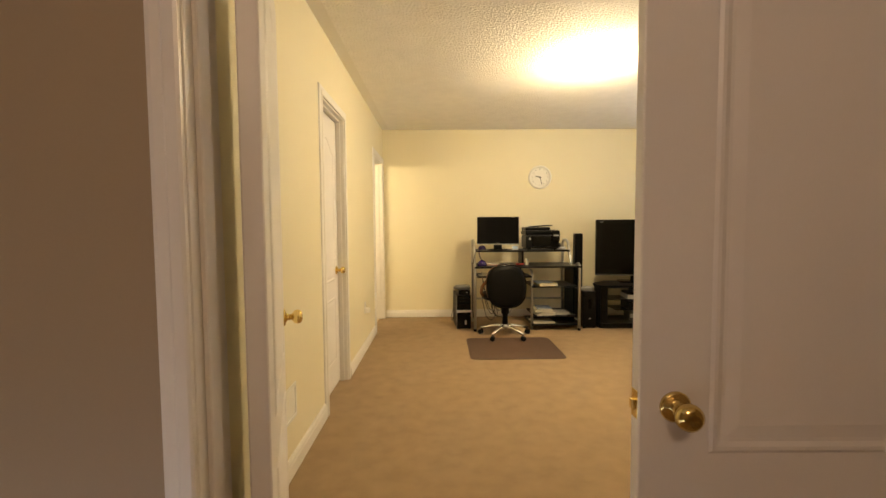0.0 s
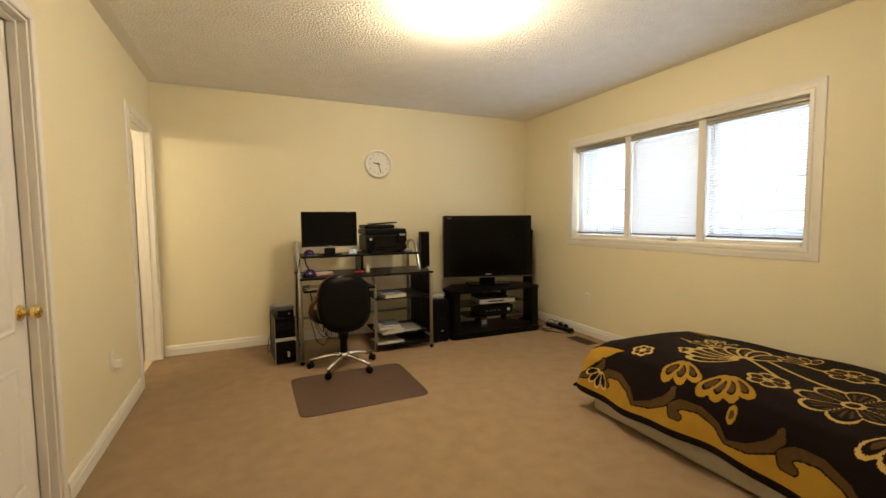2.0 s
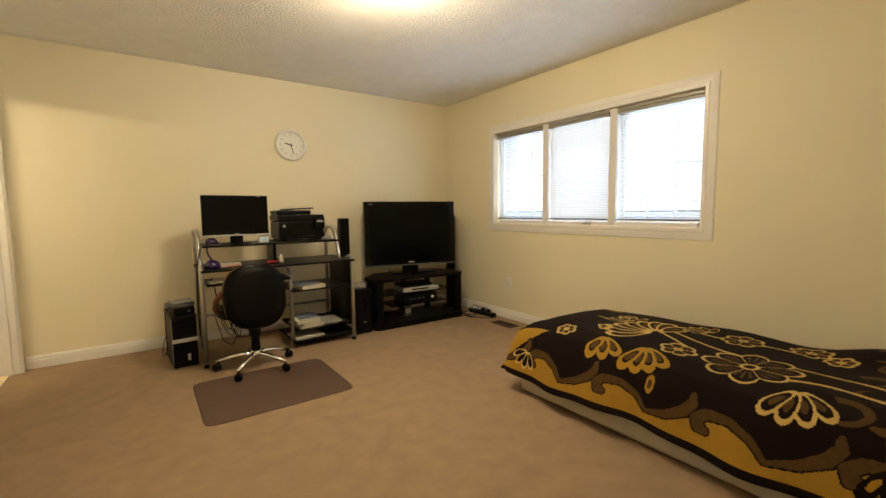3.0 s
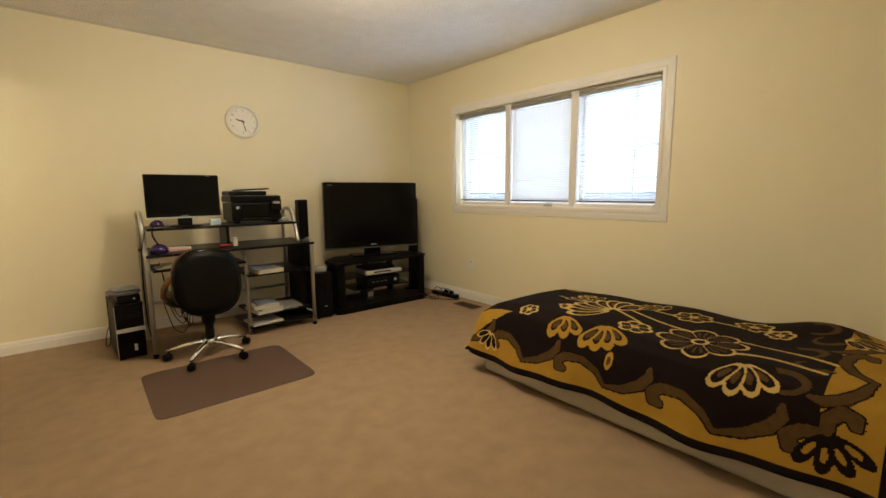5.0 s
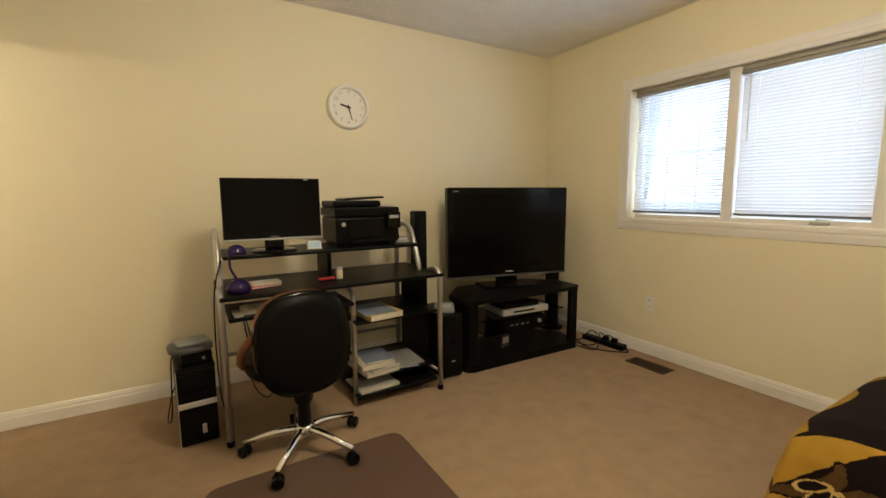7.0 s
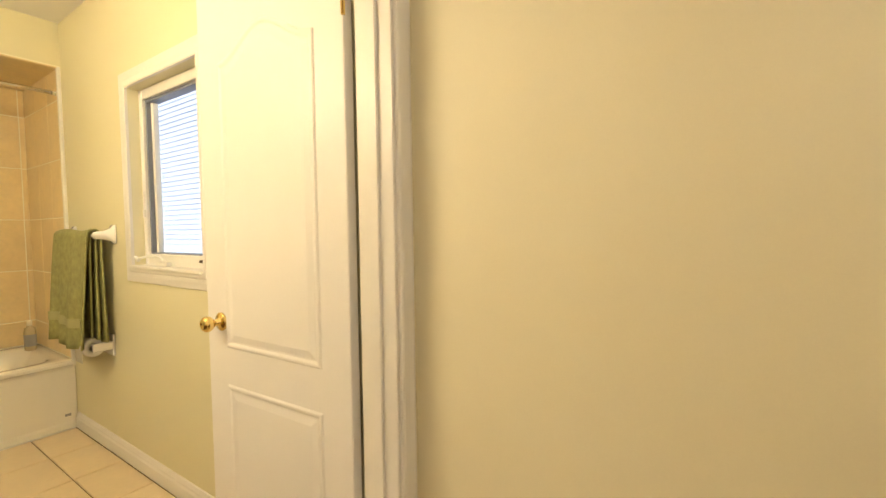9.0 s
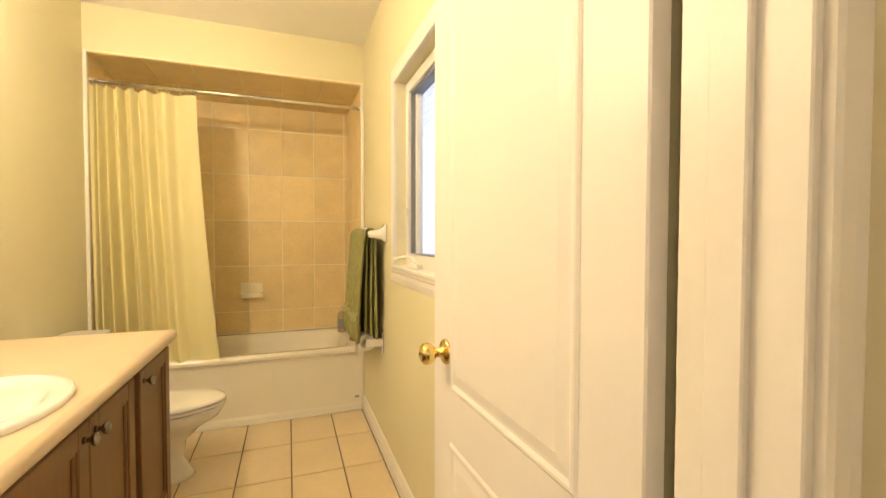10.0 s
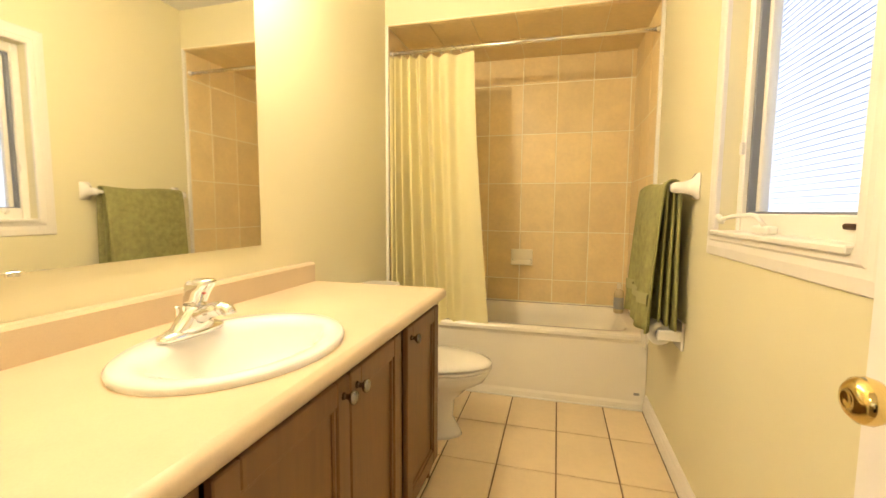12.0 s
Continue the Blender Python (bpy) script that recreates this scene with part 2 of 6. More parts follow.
def lathe(bm, profile, m=None, n=20, caps=(True, True)):
    """Turns (radius, height) pairs about z."""
    m = m or Matrix()
    rings = [[m @ Vector((r * math.cos(2 * math.pi * i / n), r * math.sin(2 * math.pi * i / n), h)) for i in range(n)] for r, h in profile]
    return smooth(loft(bm, rings, True, caps))


def rounded_path(pts, r, steps=5):
    """The points of a line with its corners rounded."""
    pts = [Vector(p) for p in pts]
    out = [pts[0]]
    for a, b, c in zip(pts, pts[1:], pts[2:]):
        d1, d2 = (a - b), (c - b)
        k = min(r, d1.length * 0.49, d2.length * 0.49)
        p, q = b + d1.normalized() * k, b + d2.normalized() * k
        for i in range(steps + 1):
            t = i / steps
            out.append((1 - t) ** 2 * p + 2 * t * (1 - t) * b + t * t * q)
    out.append(pts[-1])
    return out


def tube(bm, pts, r, n=10, squash=1.0):
    """A round bar along points; r may be a list."""
    pts = [Vector(p) for p in pts]
    rings, up = [], None
    for i, p in enumerate(pts):
        d = (pts[min(i + 1, len(pts) - 1)] - pts[max(i - 1, 0)]).normalized()
        if up is None:
            up = d.orthogonal().normalized()
        up = (up - d * up.dot(d)).normalized()
        side = d.cross(up)
        rad = r[i] if isinstance(r, (list, tuple)) else r
        rings.append([p + rad * (up * math.cos(2 * math.pi * k / n) + side * squash * math.sin(2 * math.pi * k / n)) for k in range(n)])
    return smooth(loft(bm, rings))


def extrude_profile(bm, prof, a, b, along, turn=1):
    """Carries a profile of (out, up) pairs along axis 'x' or 'y' from a to b. out is added on the other axis with sign turn."""
    def at(t, o, u):
        return (t, o * turn, u) if along == "x" else (o * turn, t, u)
    return loft(bm, [[at(a, o, u) for o, u in prof], [at(b, o, u) for o, u in prof]])


def slab(bm, axis, lo, hi, us, vs, holes):
    """A wall normal to axis between lo and hi, over the rectangle us x vs (second is height), with rectangular holes going through."""
    cu = sorted({*us, *[h[0] for h in holes], *[h[1] for h in holes]})
    cv = sorted({*vs, *[h[2] for h in holes], *[h[3] for h in holes]})

    def solid(i, j):
        if i < 0 or j < 0 or i >= len(cu) - 1 or j >= len(cv) - 1:
            return False
        u, v = (cu[i] + cu[i + 1]) / 2, (cv[j] + cv[j + 1]) / 2
        return not any(h[0] < u < h[1] and h[2] < v < h[3] for h in holes)

    seen = {}

    def vert(w, u, v):
        k = (w, u, v)
        if k not in seen:
            seen[k] = bm.verts.new({"x": (w, u, v), "y": (u, w, v), "z": (u, v, w)}[axis])
        return seen[k]

    for i in range(len(cu) - 1):
        for j in range(len(cv) - 1):
            if not solid(i, j):
                continue
            u0, u1, v0, v1 = cu[i], cu[i + 1], cv[j], cv[j + 1]
            for w in (lo, hi):
                bm.faces.new([vert(w, *q) for q in ((u0, v0), (u1, v0), (u1, v1), (u0, v1))])
            for (di, dj, q) in ((-1, 0, ((u0, v0), (u0, v1))), (1, 0, ((u1, v0), (u1, v1))), (0, -1, ((u0, v0), (u1, v0))), (0, 1, ((u0, v1), (u1, v1)))):
                if not solid(i + di, j + dj):
                    (a, b) = q
                    bm.faces.new([vert(lo, *a), vert(lo, *b), vert(hi, *b), vert(hi, *a)])
    bmesh.ops.recalc_face_normals(bm, faces=bm.faces)
    return bm


def structure(name, bm, mat, label="", category="", smooth_on=False):
    ob = part(name, bm, mat)
    return tagged(ob, label, category or name.split("_")[0], "", "structure")


# ---- the shell ----
H = 2.52
XL, XR, YN, YF, YFB = -0.585, 3.49, 1.0, 5.845, 5.858
XB, YB, XT, XBACK = -0.70, 4.285, -3.315, -4.07

structure("floor", boxes(((XB, -1.6, -0.12), (XR + 0.15, YF + 0.02, 0.0)), bev=0), CARPET, "beige cut-pile carpet with faint worn patches", "carpet")
structure("bathroom_floor", boxes(((XBACK - 0.1, YB - 0.1, -0.12), (XB, YFB + 0.02, -0.006)), bev=0), DARKGROUT, "beige ceramic floor tiles with dark grout", "tile floor")
cw = [(2.87, 3.503, 0, 2.075), (5.02, 5.77, 0, 2.075)]
structure("wall_west", slab(bmesh.new(), "x", XB, XL, (YN, YF), (0, H), cw), WALL, "cream painted bedroom wall with two doorways", "wall")
structure("wall_north", slab(bmesh.new(), "y", YF, YF + 0.245, (XB, XR + 0.2), (0, H), []), WALL, "cream painted wall behind the desk", "wall")
structure("bathroom_wall_north", slab(bmesh.new(), "y", YFB, YFB + 0.135, (XBACK - 0.1, XB), (0, H), [(-2.375, -1.685, 1.068, 1.95)]), BATHWALL, "cream painted bathroom wall with a window", "wall")
structure("wall_east", slab(bmesh.new(), "x", XR, XR + 0.2, (YN - 0.11, YF), (0, H), [(2.755, 4.93, 1.055, 2.04)]), WALL, "cream painted wall with a wide window", "wall")
structure("wall_south", slab(bmesh.new(), "y", YN - 0.11, YN, (-1.4, XR), (0, H), [(-0.297, 1.39, 0, 2.075)]), HALL, "dark brown wall with a double doorway", "wall")
structure("wall_south_lining", slab(bmesh.new(), "y", YN, YN + 0.004, (XL, XR), (0, H), [(-0.36, 1.455, 0, 2.14)]), WALL, "cream painted bedroom side of the entry wall", "wall")
structure("ceiling", boxes(((-1.5, -1.7, H), (XR + 0.2, YF + 0.2, H + 0.1)), bev=0), CEIL, "white ceiling with a smooth border", "ceiling")
structure("ceiling_stipple", boxes(((XL + 0.09, YN + 0.09, H - 0.006), (XR - 0.09, YF - 0.09, H - 0.001)), bev=0), STIPPLE, "stippled white ceiling texture", "ceiling")
structure("bathroom_ceiling", boxes(((XBACK - 0.1, YB - 0.1, H), (-1.5, YF + 0.2, H + 0.1)), bev=0), CEIL, "white bathroom ceiling", "ceiling")
structure("bathroom_wall_south", boxes(((XBACK - 0.1, YB - 0.11, 0), (XB, YB, H)), bev=0), BATHWALL, "pale cream painted wall behind the vanity", "wall")
structure("bathroom_wall_west", boxes(((XBACK - 0.12, YB, 0), (XBACK - 0.012, YFB, H)), bev=0), BATHWALL, "wall behind the bathtub", "wall")
structure("bathroom_header", boxes(((XBACK - 0.012, YB, 2.262), (XT, YFB, H)), bev=0), BATHWALL, "painted header above the tub alcove", "wall")
# Unseen walls, added to close the hall in against outside light.
structure("hall_wall_west", boxes(((-1.5, -1.7, 0), (-1.4, YN, H)), bev=0), HALL, "plain hall wall, added out of view", "wall")
structure("hall_wall_east", boxes(((2.2, -1.7, 0), (2.3, YN - 0.11, H)), bev=0), HALL, "plain hall wall, added out of view", "wall")
structure("hall_wall_south", boxes(((-1.5, -1.7, 0), (2.3, -1.6, H)), bev=0), HALL, "plain hall wall, added out of view", "wall")
structure("closet_back", boxes(((-1.4, 2.6, 0), (-1.3, 3.8, H)), ((-1.3, 2.6, 0), (XB, 2.7, H)), ((-1.3, 3.7, 0), (XB, 3.8, H)), bev=0), WALL, "plain closet wall", "wall")
structure("ground", boxes(((-400, -400, -3.4), (400, 400, -3.2)), bev=0), SNOW, "pale snowy ground outside", "ground")

BASE = [(0, 0.002), (0.016, 0.002), (0.016, 0.062), (0.012, 0.072), (0.012, 0.082), (0.006, 0.098), (0, 0.10)]


def baseboard(along, at, a, b, turn):
    bm = extrude_profile(bmesh.new(), BASE, a, b, along, turn)
    bmesh.ops.translate(bm, verts=bm.verts, vec=(0, at, 0) if along == "x" else (at, 0, 0))
    bmesh.ops.recalc_face_normals(bm, faces=bm.faces)
    structure("baseboard", bm, TRIM, "white moulded baseboard", "baseboard")


baseboard("y", XL, YN, 2.806, 1)
baseboard("y", XL, 3.567, 4.952, 1)
baseboard("x", YF, XL + 0.02, XR - 0.02, -1)
baseboard("y", XR, YN, YF, -1)
baseboard("x", YN, 1.49, XR - 0.02, 1)
baseboard("x", YFB, XT + 0.004, XB - 0.02, -1)


def casing(name, axis, face, out, a0, a1, top, width=0.064, bottom=0.0, full=False):
    """Moulded trim round an opening on a wall face; out is the side it stands out to."""
    bm = bmesh.new()
    prof = [(0, 0), (0.013, 0), (0.016, 0.006), (0.016, 0.026), (0.011, 0.032), (0.012, 0.05), (0.008, width - 0.004), (0, width)]
    lo, hi = bottom, top

    def place(u, v, o):
        return (face + out * o, u, v) if axis == "x" else (u, face + out * o, v)
    corners = [(a0, lo), (a0, hi), (a1, hi), (a1, lo)]
    outs = [(-1, -1 if full else 0), (-1, 1), (1, 1), (1, -1 if full else 0)]
    rings = [[place(u + du * w, v + dv * w, o) for o, w in prof] for (u, v), (du, dv) in zip(corners, outs)]
    if full:
        rings.append(rings[0])
        loft(bm, rings, True, (False, False))
        bmesh.ops.remove_doubles(bm, verts=bm.verts, dist=0.0001)
    else:
        loft(bm, rings)
    bmesh.ops.recalc_face_normals(bm, faces=bm.faces)
    return structure(name, bm, TRIM, "white moulded casing", "trim")


casing("closet_casing", "x", XL, 1, 2.87, 3.503, 2.075)
casing("bathroom_casing", "x", XL, 1, 5.02, 5.77, 2.075)
casing("bathroom_casing_inner", "x", XB, -1, 5.02, 5.77, 2.075)
casing("entry_casing", "y", YN - 0.11, -1, -0.288, 1.381, 2.066, 0.064)
casing("entry_casing_inner", "y", YN, 1, -0.293, 1.39, 2.075)


def jamb(name, axis, lo, hi, a0, a1, top, stop):
    """The lining of a doorway with its stop."""
    t = 0.012
    frame_ob = tagged(new(name), "white door lining with a stop", "trim", "", "structure")

    def b(kind, u0, u1, z0, z1, w0=lo, w1=hi):
        part(kind, boxes(((w0, u0, z0), (w1, u1, z1)) if axis == "x" else ((u0, w0, z0), (u1, w1, z1)), bev=0.002), TRIM, frame_ob)
    b("side_jamb", a0 - 0.001, a0 + t, 0, top)
    b("side_jamb", a1 - t, a1 + 0.001, 0, top)
    b("head_jamb", a0 + t, a1 - t, top - t, top + 0.001)
    b("stop", a0 + t, a0 + t + 0.011, 0, top - t, *stop)
    b("stop", a1 - t - 0.011, a1 - t, 0, top - t, *stop)
    b("stop", a0 + t + 0.011, a1 - t - 0.011, top - t - 0.011, top - t, *stop)


jamb("closet_lining", "x", XB - 0.004, XL + 0.004, 2.87, 3.503, 2.075, (XL - 0.055, XL - 0.025))
jamb("bathroom_lining", "x", XB - 0.004, XL + 0.004, 5.02, 5.77, 2.075, (XB + 0.036, XB + 0.075))
jamb("entry_lining", "y", YN - 0.114, YN + 0.004, -0.297, 1.39, 2.075, (YN - 0.085, YN - 0.045))


def door_leaf(name, width, height, m, knob_side, label, stile=0.115, sill=0.83, knob_z=0.90, wide=1.0, t=0.035):
    """A moulded two-panel door with an arched upper panel. Frame of the leaf: x from the hinge, y through its thickness, z up."""
    d = tagged(new(name), label, "door")
    d.matrix_basis = m
    bm = boxes(((0, -t / 2, 0.008), (width, t / 2, height)), bev=0.003)
    part("leaf", bm, DOOR, d)
    s = stile
    for side in (-1, 1):
        for z0, z1, arch in ((0.20, sill - 0.13, 0.0), (sill, height - 0.16, 0.09)):
            n = 14
            def outline(inset):
                x0, x1 = s + inset, width - s - inset
                pts = [(x0, z0 + inset), (x1, z0 + inset)]
                for i in range(n + 1):
                    u = 1 - i / n
                    rise = arch * (0.5 - 0.5 * math.cos(2 * math.pi * u)) if arch else 0
                    pts.append((x0 + (x1 - x0) * u, z1 - inset - arch + rise))
                return pts
            bm = bmesh.new()
            y0 = side * (t / 2)
            prof = [(0.0, 0.0006), (0.006, 0.0045), (0.012, 0.0045), (0.020, 0.0008), (0.026, 0.0008), (0.048, 0.0045)]
            rings = [[(x, y0 + side * h, z) for x, z in outline(o * wide)] for o, h in prof]
            loft(bm, rings, True, (False, True))
            bmesh.ops.recalc_face_normals(bm, faces=bm.faces)
            part("panel", bm, DOOR, d)
    for side in (-1, 1):
        turn = pose(knob_side, side * t / 2, knob_z, -90 * side, 0, 0)
        rose = part("rosette", lathe(bmesh.new(), [(0.0325, 0), (0.0325, 0.004), (0.028, 0.008), (0.018, 0.010), (0.012, 0.016), (0.011, 0.030)], turn, 24), BRASS, d, "polished brass rosette")
        part("knob", lathe(bmesh.new(), [(0.011, 0.028), (0.015, 0.032), (0.024, 0.040), (0.0275, 0.050), (0.026, 0.060), (0.019, 0.067), (0.010, 0.070), (0.007, 0.068)], turn, 24), BRASS, rose, "polished brass door knob")
    part("latch_plate", boxes(((width - 0.0005, -0.013, knob_z - 0.03), (width + 0.0015, 0.013, knob_z + 0.03)), ((width, -0.007, knob_z - 0.01), (width + 0.009, 0.007, knob_z + 0.01)), bev=0.0008), BRASS, d, "brass latch plate")
    for z in (0.2, 1.8):
        part("hinge", lathe(bmesh.new(), [(0.006, 0), (0.006, 0.09), (0.004, 0.093)], pose(-0.004, t / 2 + 0.004, z), 10), BRASS, d, "brass hinge knuckle")
    return d


door_leaf("entry_door", 0.81, 2.05, pose(-0.235, YN - 0.002, 0, 0, 0, 108) @ pose(0.004, -0.013, 0), 0.75, "white moulded double-door leaf, open against the wall", 0.145, 0.77, 0.895, 1.25, 0.044)
door_leaf("entry_door", 0.81, 2.05, pose(1.386, YN - 0.002, 0, 0, 0, 179.3) @ pose(0.004, 0.0175, 0), 0.735, "white moulded double-door leaf, nearly closed", 0.145, 0.765, 0.864, 1.25)
door_leaf("closet_door", 0.605, 2.05, pose(XL - 0.078, 2.884, 0, 0, 0, 90), 0.545, "white moulded two-panel closet door, closed", 0.10)
door_leaf("bathroom_door", 0.705, 2.05, pose(XB - 0.042, 5.7725, 0, 0, 0, 181.6), 0.618, "white moulded bathroom door, open against the wall", knob_z=0.918)

# ---- bedroom window ----
WY0, WY1, WZ0, WZ1 = 2.755, 4.93, 1.055, 2.04
casing("window_casing", "x", XR, -1, WY0, WY1, WZ1, 0.088, WZ0, True)
win = tagged(new("window_1"), "white three-part casement window with blinds", "window", "", "structure")
fr = boxes(((3.59, WY0, WZ0), (3.64, WY0 + 0.035, WZ1)), ((3.59, WY1 - 0.045, WZ0), (3.64, WY1, WZ1)), ((3.522, WY0 + 0.034, WZ0 - 0.001), (3.64, WY1 - 0.044, WZ0 + 0.035)), ((3.522, WY0 + 0.034, WZ1 - 0.03), (3.64, WY1 - 0.044, WZ1 + 0.001)),
           ((3.515, 3.447, WZ0), (3.64, 3.515, WZ1)), ((3.515, 4.187, WZ0), (3.64, 4.25, WZ1)), bev=0.004)
part("window_frame", fr, TRIM, win)
part("window_sill", boxes(((3.478, WY0 + 0.002, WZ0 - 0.012), (3.53, WY1 - 0.002, WZ0 + 0.004)), bev=0.003), TRIM, win)
PANES = [(WY0 + 0.012, 3.447, -33), (3.515, 4.187, -72), (4.25, WY1 - 0.01, -33)]
for a, b, tilt in PANES:
    sash = part("sash", boxes(((3.60, a, WZ0 + 0.03), (3.635, a + 0.03, WZ1 - 0.03)), ((3.60, b - 0.03, WZ0 + 0.03), (3.635, b, WZ1 - 0.03)), ((3.602, a + 0.029, WZ0 + 0.03), (3.634, b - 0.029, WZ0 + 0.06)), ((3.602, a + 0.029, WZ1 - 0.06), (3.634, b - 0.029, WZ1 - 0.03)), bev=0.003), TRIM, win)
    pane = part("pane", boxes(((3.615, a + 0.028, WZ0 + 0.058), (3.621, b - 0.028, WZ1 - 0.058)), bev=0), GLASS, win)
    pane.visible_shadow = False
    for k in (1, 2):
        y = a + (b - a) * k / 3
        part("muntin", boxes(((3.611, y - 0.009, WZ0 + 0.06), (3.6255, y + 0.009, WZ1 - 0.06)), bev=0.002), TRIM, win)
    for k in (1, 2, 3):
        z = WZ0 + (WZ1 - WZ0) * k / 4
        part("muntin", boxes(((3.610, a + 0.03, z - 0.009), (3.6265, b - 0.03, z + 0.009)), bev=0.002), TRIM, win)


def crank(name, at, rz, label, raised=False):
    c = thing(name, label, "window crank", "window cranks", at, rz)
    part("base", boxes(((-0.045, -0.012, 0), (0.045, 0.012, 0.022)), bev=0.005, seg=2), WHITEPL if "white" in label else STEEL, c)
    if raised:
        part("arm", tube(bmesh.new(), rounded_path([(0.012, -0.004, 0.02), (-0.012, -0.016, 0.052), (-0.075, -0.040, 0.048), (-0.125, -0.052, 0.036)], 0.02), 0.0065, 8), WHITEPL, c)
        part("handle", lathe(bmesh.new(), [(0.004, -0.014), (0.009, -0.008), (0.009, 0.012), (0.005, 0.018)], pose(-0.128, -0.053, 0.036, 20, -35, 0), 10), WHITEPL, c)
        return c
    part("arm", tube(bmesh.new(), rounded_path([(0.01, 0, 0.02), (0.02, -0.015, 0.03), (-0.07, -0.022, 0.022), (-0.09, -0.02, 0.012)], 0.02), 0.006, 8), WHITEPL if "white" in label else STEEL, c)
    part("handle", lathe(bmesh.new(), [(0.004, 0), (0.009, 0.006), (0.009, 0.02), (0.005, 0.026)], pose(-0.092, -0.02, 0.004), 10), WHITEPL if "white" in label else STEEL, c)
    return c


for a, b, tilt in PANES:
    bl = thing("window_blind", "white slatted venetian blind, lowered, slats half open" if tilt > -50 else "white slatted venetian blind, lowered, slats nearly shut", "blind", "venetian blinds", (3.545, (a + b) / 2, WZ0 + 0.035))
    w = (b - a) / 2 - 0.006
    top = WZ1 - WZ0 - 0.085
    part("headrail", boxes(((-0.034, -w, top - 0.010), (0.02, w, top + 0.014)), ((-0.031, -w, top + 0.0165), (0.02, w, top + 0.042)), bev=0.006, seg=2), RAIL, bl)
    part("bottom_rail", boxes(((-0.012, -w, 0.012), (0.012, w, 0.026)), bev=0.003), BLINDFOOT, bl)
    me = bpy.data.meshes.new("slat")
    n = 5
    vs, fs = [], []
    ca, sa = math.cos(radians(tilt)), math.sin(radians(tilt))
    for i in range(n):
        u = (i / (n - 1) - 0.5) * 0.025
        h = 0.0025 * (1 - (2 * i / (n - 1) - 1) ** 2)
        vs += [(u * ca - h * sa, -w + 0.003, u * sa + h * ca), (u * ca - h * sa, w - 0.003, u * sa + h * ca)]
    fs = [(2 * i, 2 * i + 1, 2 * i + 3, 2 * i + 2) for i in range(n - 1)]
    me.from_pydata(vs, [], fs)
    me.materials.append(SLAT)
    count = int((top - 0.035) / 0.0212)
    for k in range(count):
        ob = new("slat", me)
        ob.parent = bl
        ob.location = (0, 0, 0.036 + k * 0.0212)
    for u in (-0.7, 0.7):
        part("ladder_cord", tube(bmesh.new(), [(-0.013, u * w, 0.02), (-0.013, u * w, top)], 0.0011, 5), WHITEPL, bl)
    part("tilt_wand", tube(bmesh.new(), [(-0.022, w - 0.05, top), (-0.024, w - 0.05, top - 0.42)], 0.003, 6), WHITEPL, bl)
    if tilt < -50:
        crank("window_crank", (3.515, a + 0.21, WZ0 + 0.006), 90, "silver window crank on the sill")

# ---- ceiling lamp ----
cl = thing("ceiling_light", "round flush ceiling light with lit frosted glass", "ceiling light", "", (1.39, 3.47, H - 0.006))
part("base", lathe(bmesh.new(), [(0.15, 0), (0.155, -0.012), (0.15, -0.025)], None, 32), WHITEPL, cl)
dome = part("shade", lathe(bmesh.new(), [(0.175, -0.004), (0.195, -0.03), (0.17, -0.07), (0.13, -0.095), (0.07, -0.11), (0.012, -0.114)], None, 32), SHADE, cl, "frosted glass dome, lit")
dome.visible_shadow = False
part("finial", lathe(bmesh.new(), [(0.006, -0.11), (0.012, -0.12), (0.009, -0.132), (0.003, -0.136)], None, 12), BRASS, cl)

# ---- clock ----
ck = thing("wall_clock", "round white wall clock with dark hands", "clock", "", (1.520, YF - 0.002, 1.882))
face = pose(0, 0, 0, 90, 0, 0)
part("rim", lathe(bmesh.new(), [(0.125, 0.012), (0.128, 0.030), (0.138, 0.036), (0.150, 0.032), (0.157, 0.018), (0.157, 0.0)], face, 48, (False, False)), WHITEPL, ck)
part("dial", lathe(bmesh.new(), [(0.150, 0.0), (0.150, 0.010), (0.128, 0.012), (0.001, 0.012)], face, 48), WHITEPL, ck, "white dial")


def written(text, size, m, parent, mat, name="lettering"):
    cu = bpy.data.curves.new(name, "FONT")
    cu.body, cu.size, cu.align_x, cu.align_y, cu.extrude = text, size, "CENTER", "CENTER", 0.0004
    tmp = bpy.data.objects.new("tmp", cu)
    scene.collection.objects.link(tmp)
    me = bpy.data.meshes.new_from_object(tmp.evaluated_get(bpy.context.evaluated_depsgraph_get()))
    bpy.data.objects.remove(tmp)
    me.materials.clear()
    me.materials.append(mat)
    ob = new(name, me)
    ob.parent = parent
    ob.matrix_basis = m
    return ob


for h in range(1, 13):
    t = radians(90 - 30 * h)
    written(str(h), 0.030, pose(0.105 * math.cos(t), -0.0135, 0.105 * math.sin(t), 90, 0, 0), ck, GREY, "numeral")
for angle, length, wid in ((-(9.46 * 30), 0.062, 0.005), (-(27.5 * 6), 0.095, 0.0035)):
    bm = boxes(((-wid, -0.0175, -0.018), (wid, -0.016, length)), bev=0.0005)
    bmesh.ops.rotate(bm, verts=bm.verts, matrix=Matrix.Rotation(radians(-angle), 3, "Y"))
    part("hand", bm, BLACK, ck, "dark clock hand")
part("boss", lathe(bmesh.new(), [(0.007, 0.012), (0.007, 0.021), (0.003, 0.023)], face, 12), BLACK, ck)

# ---- wall plates, register, power strip ----


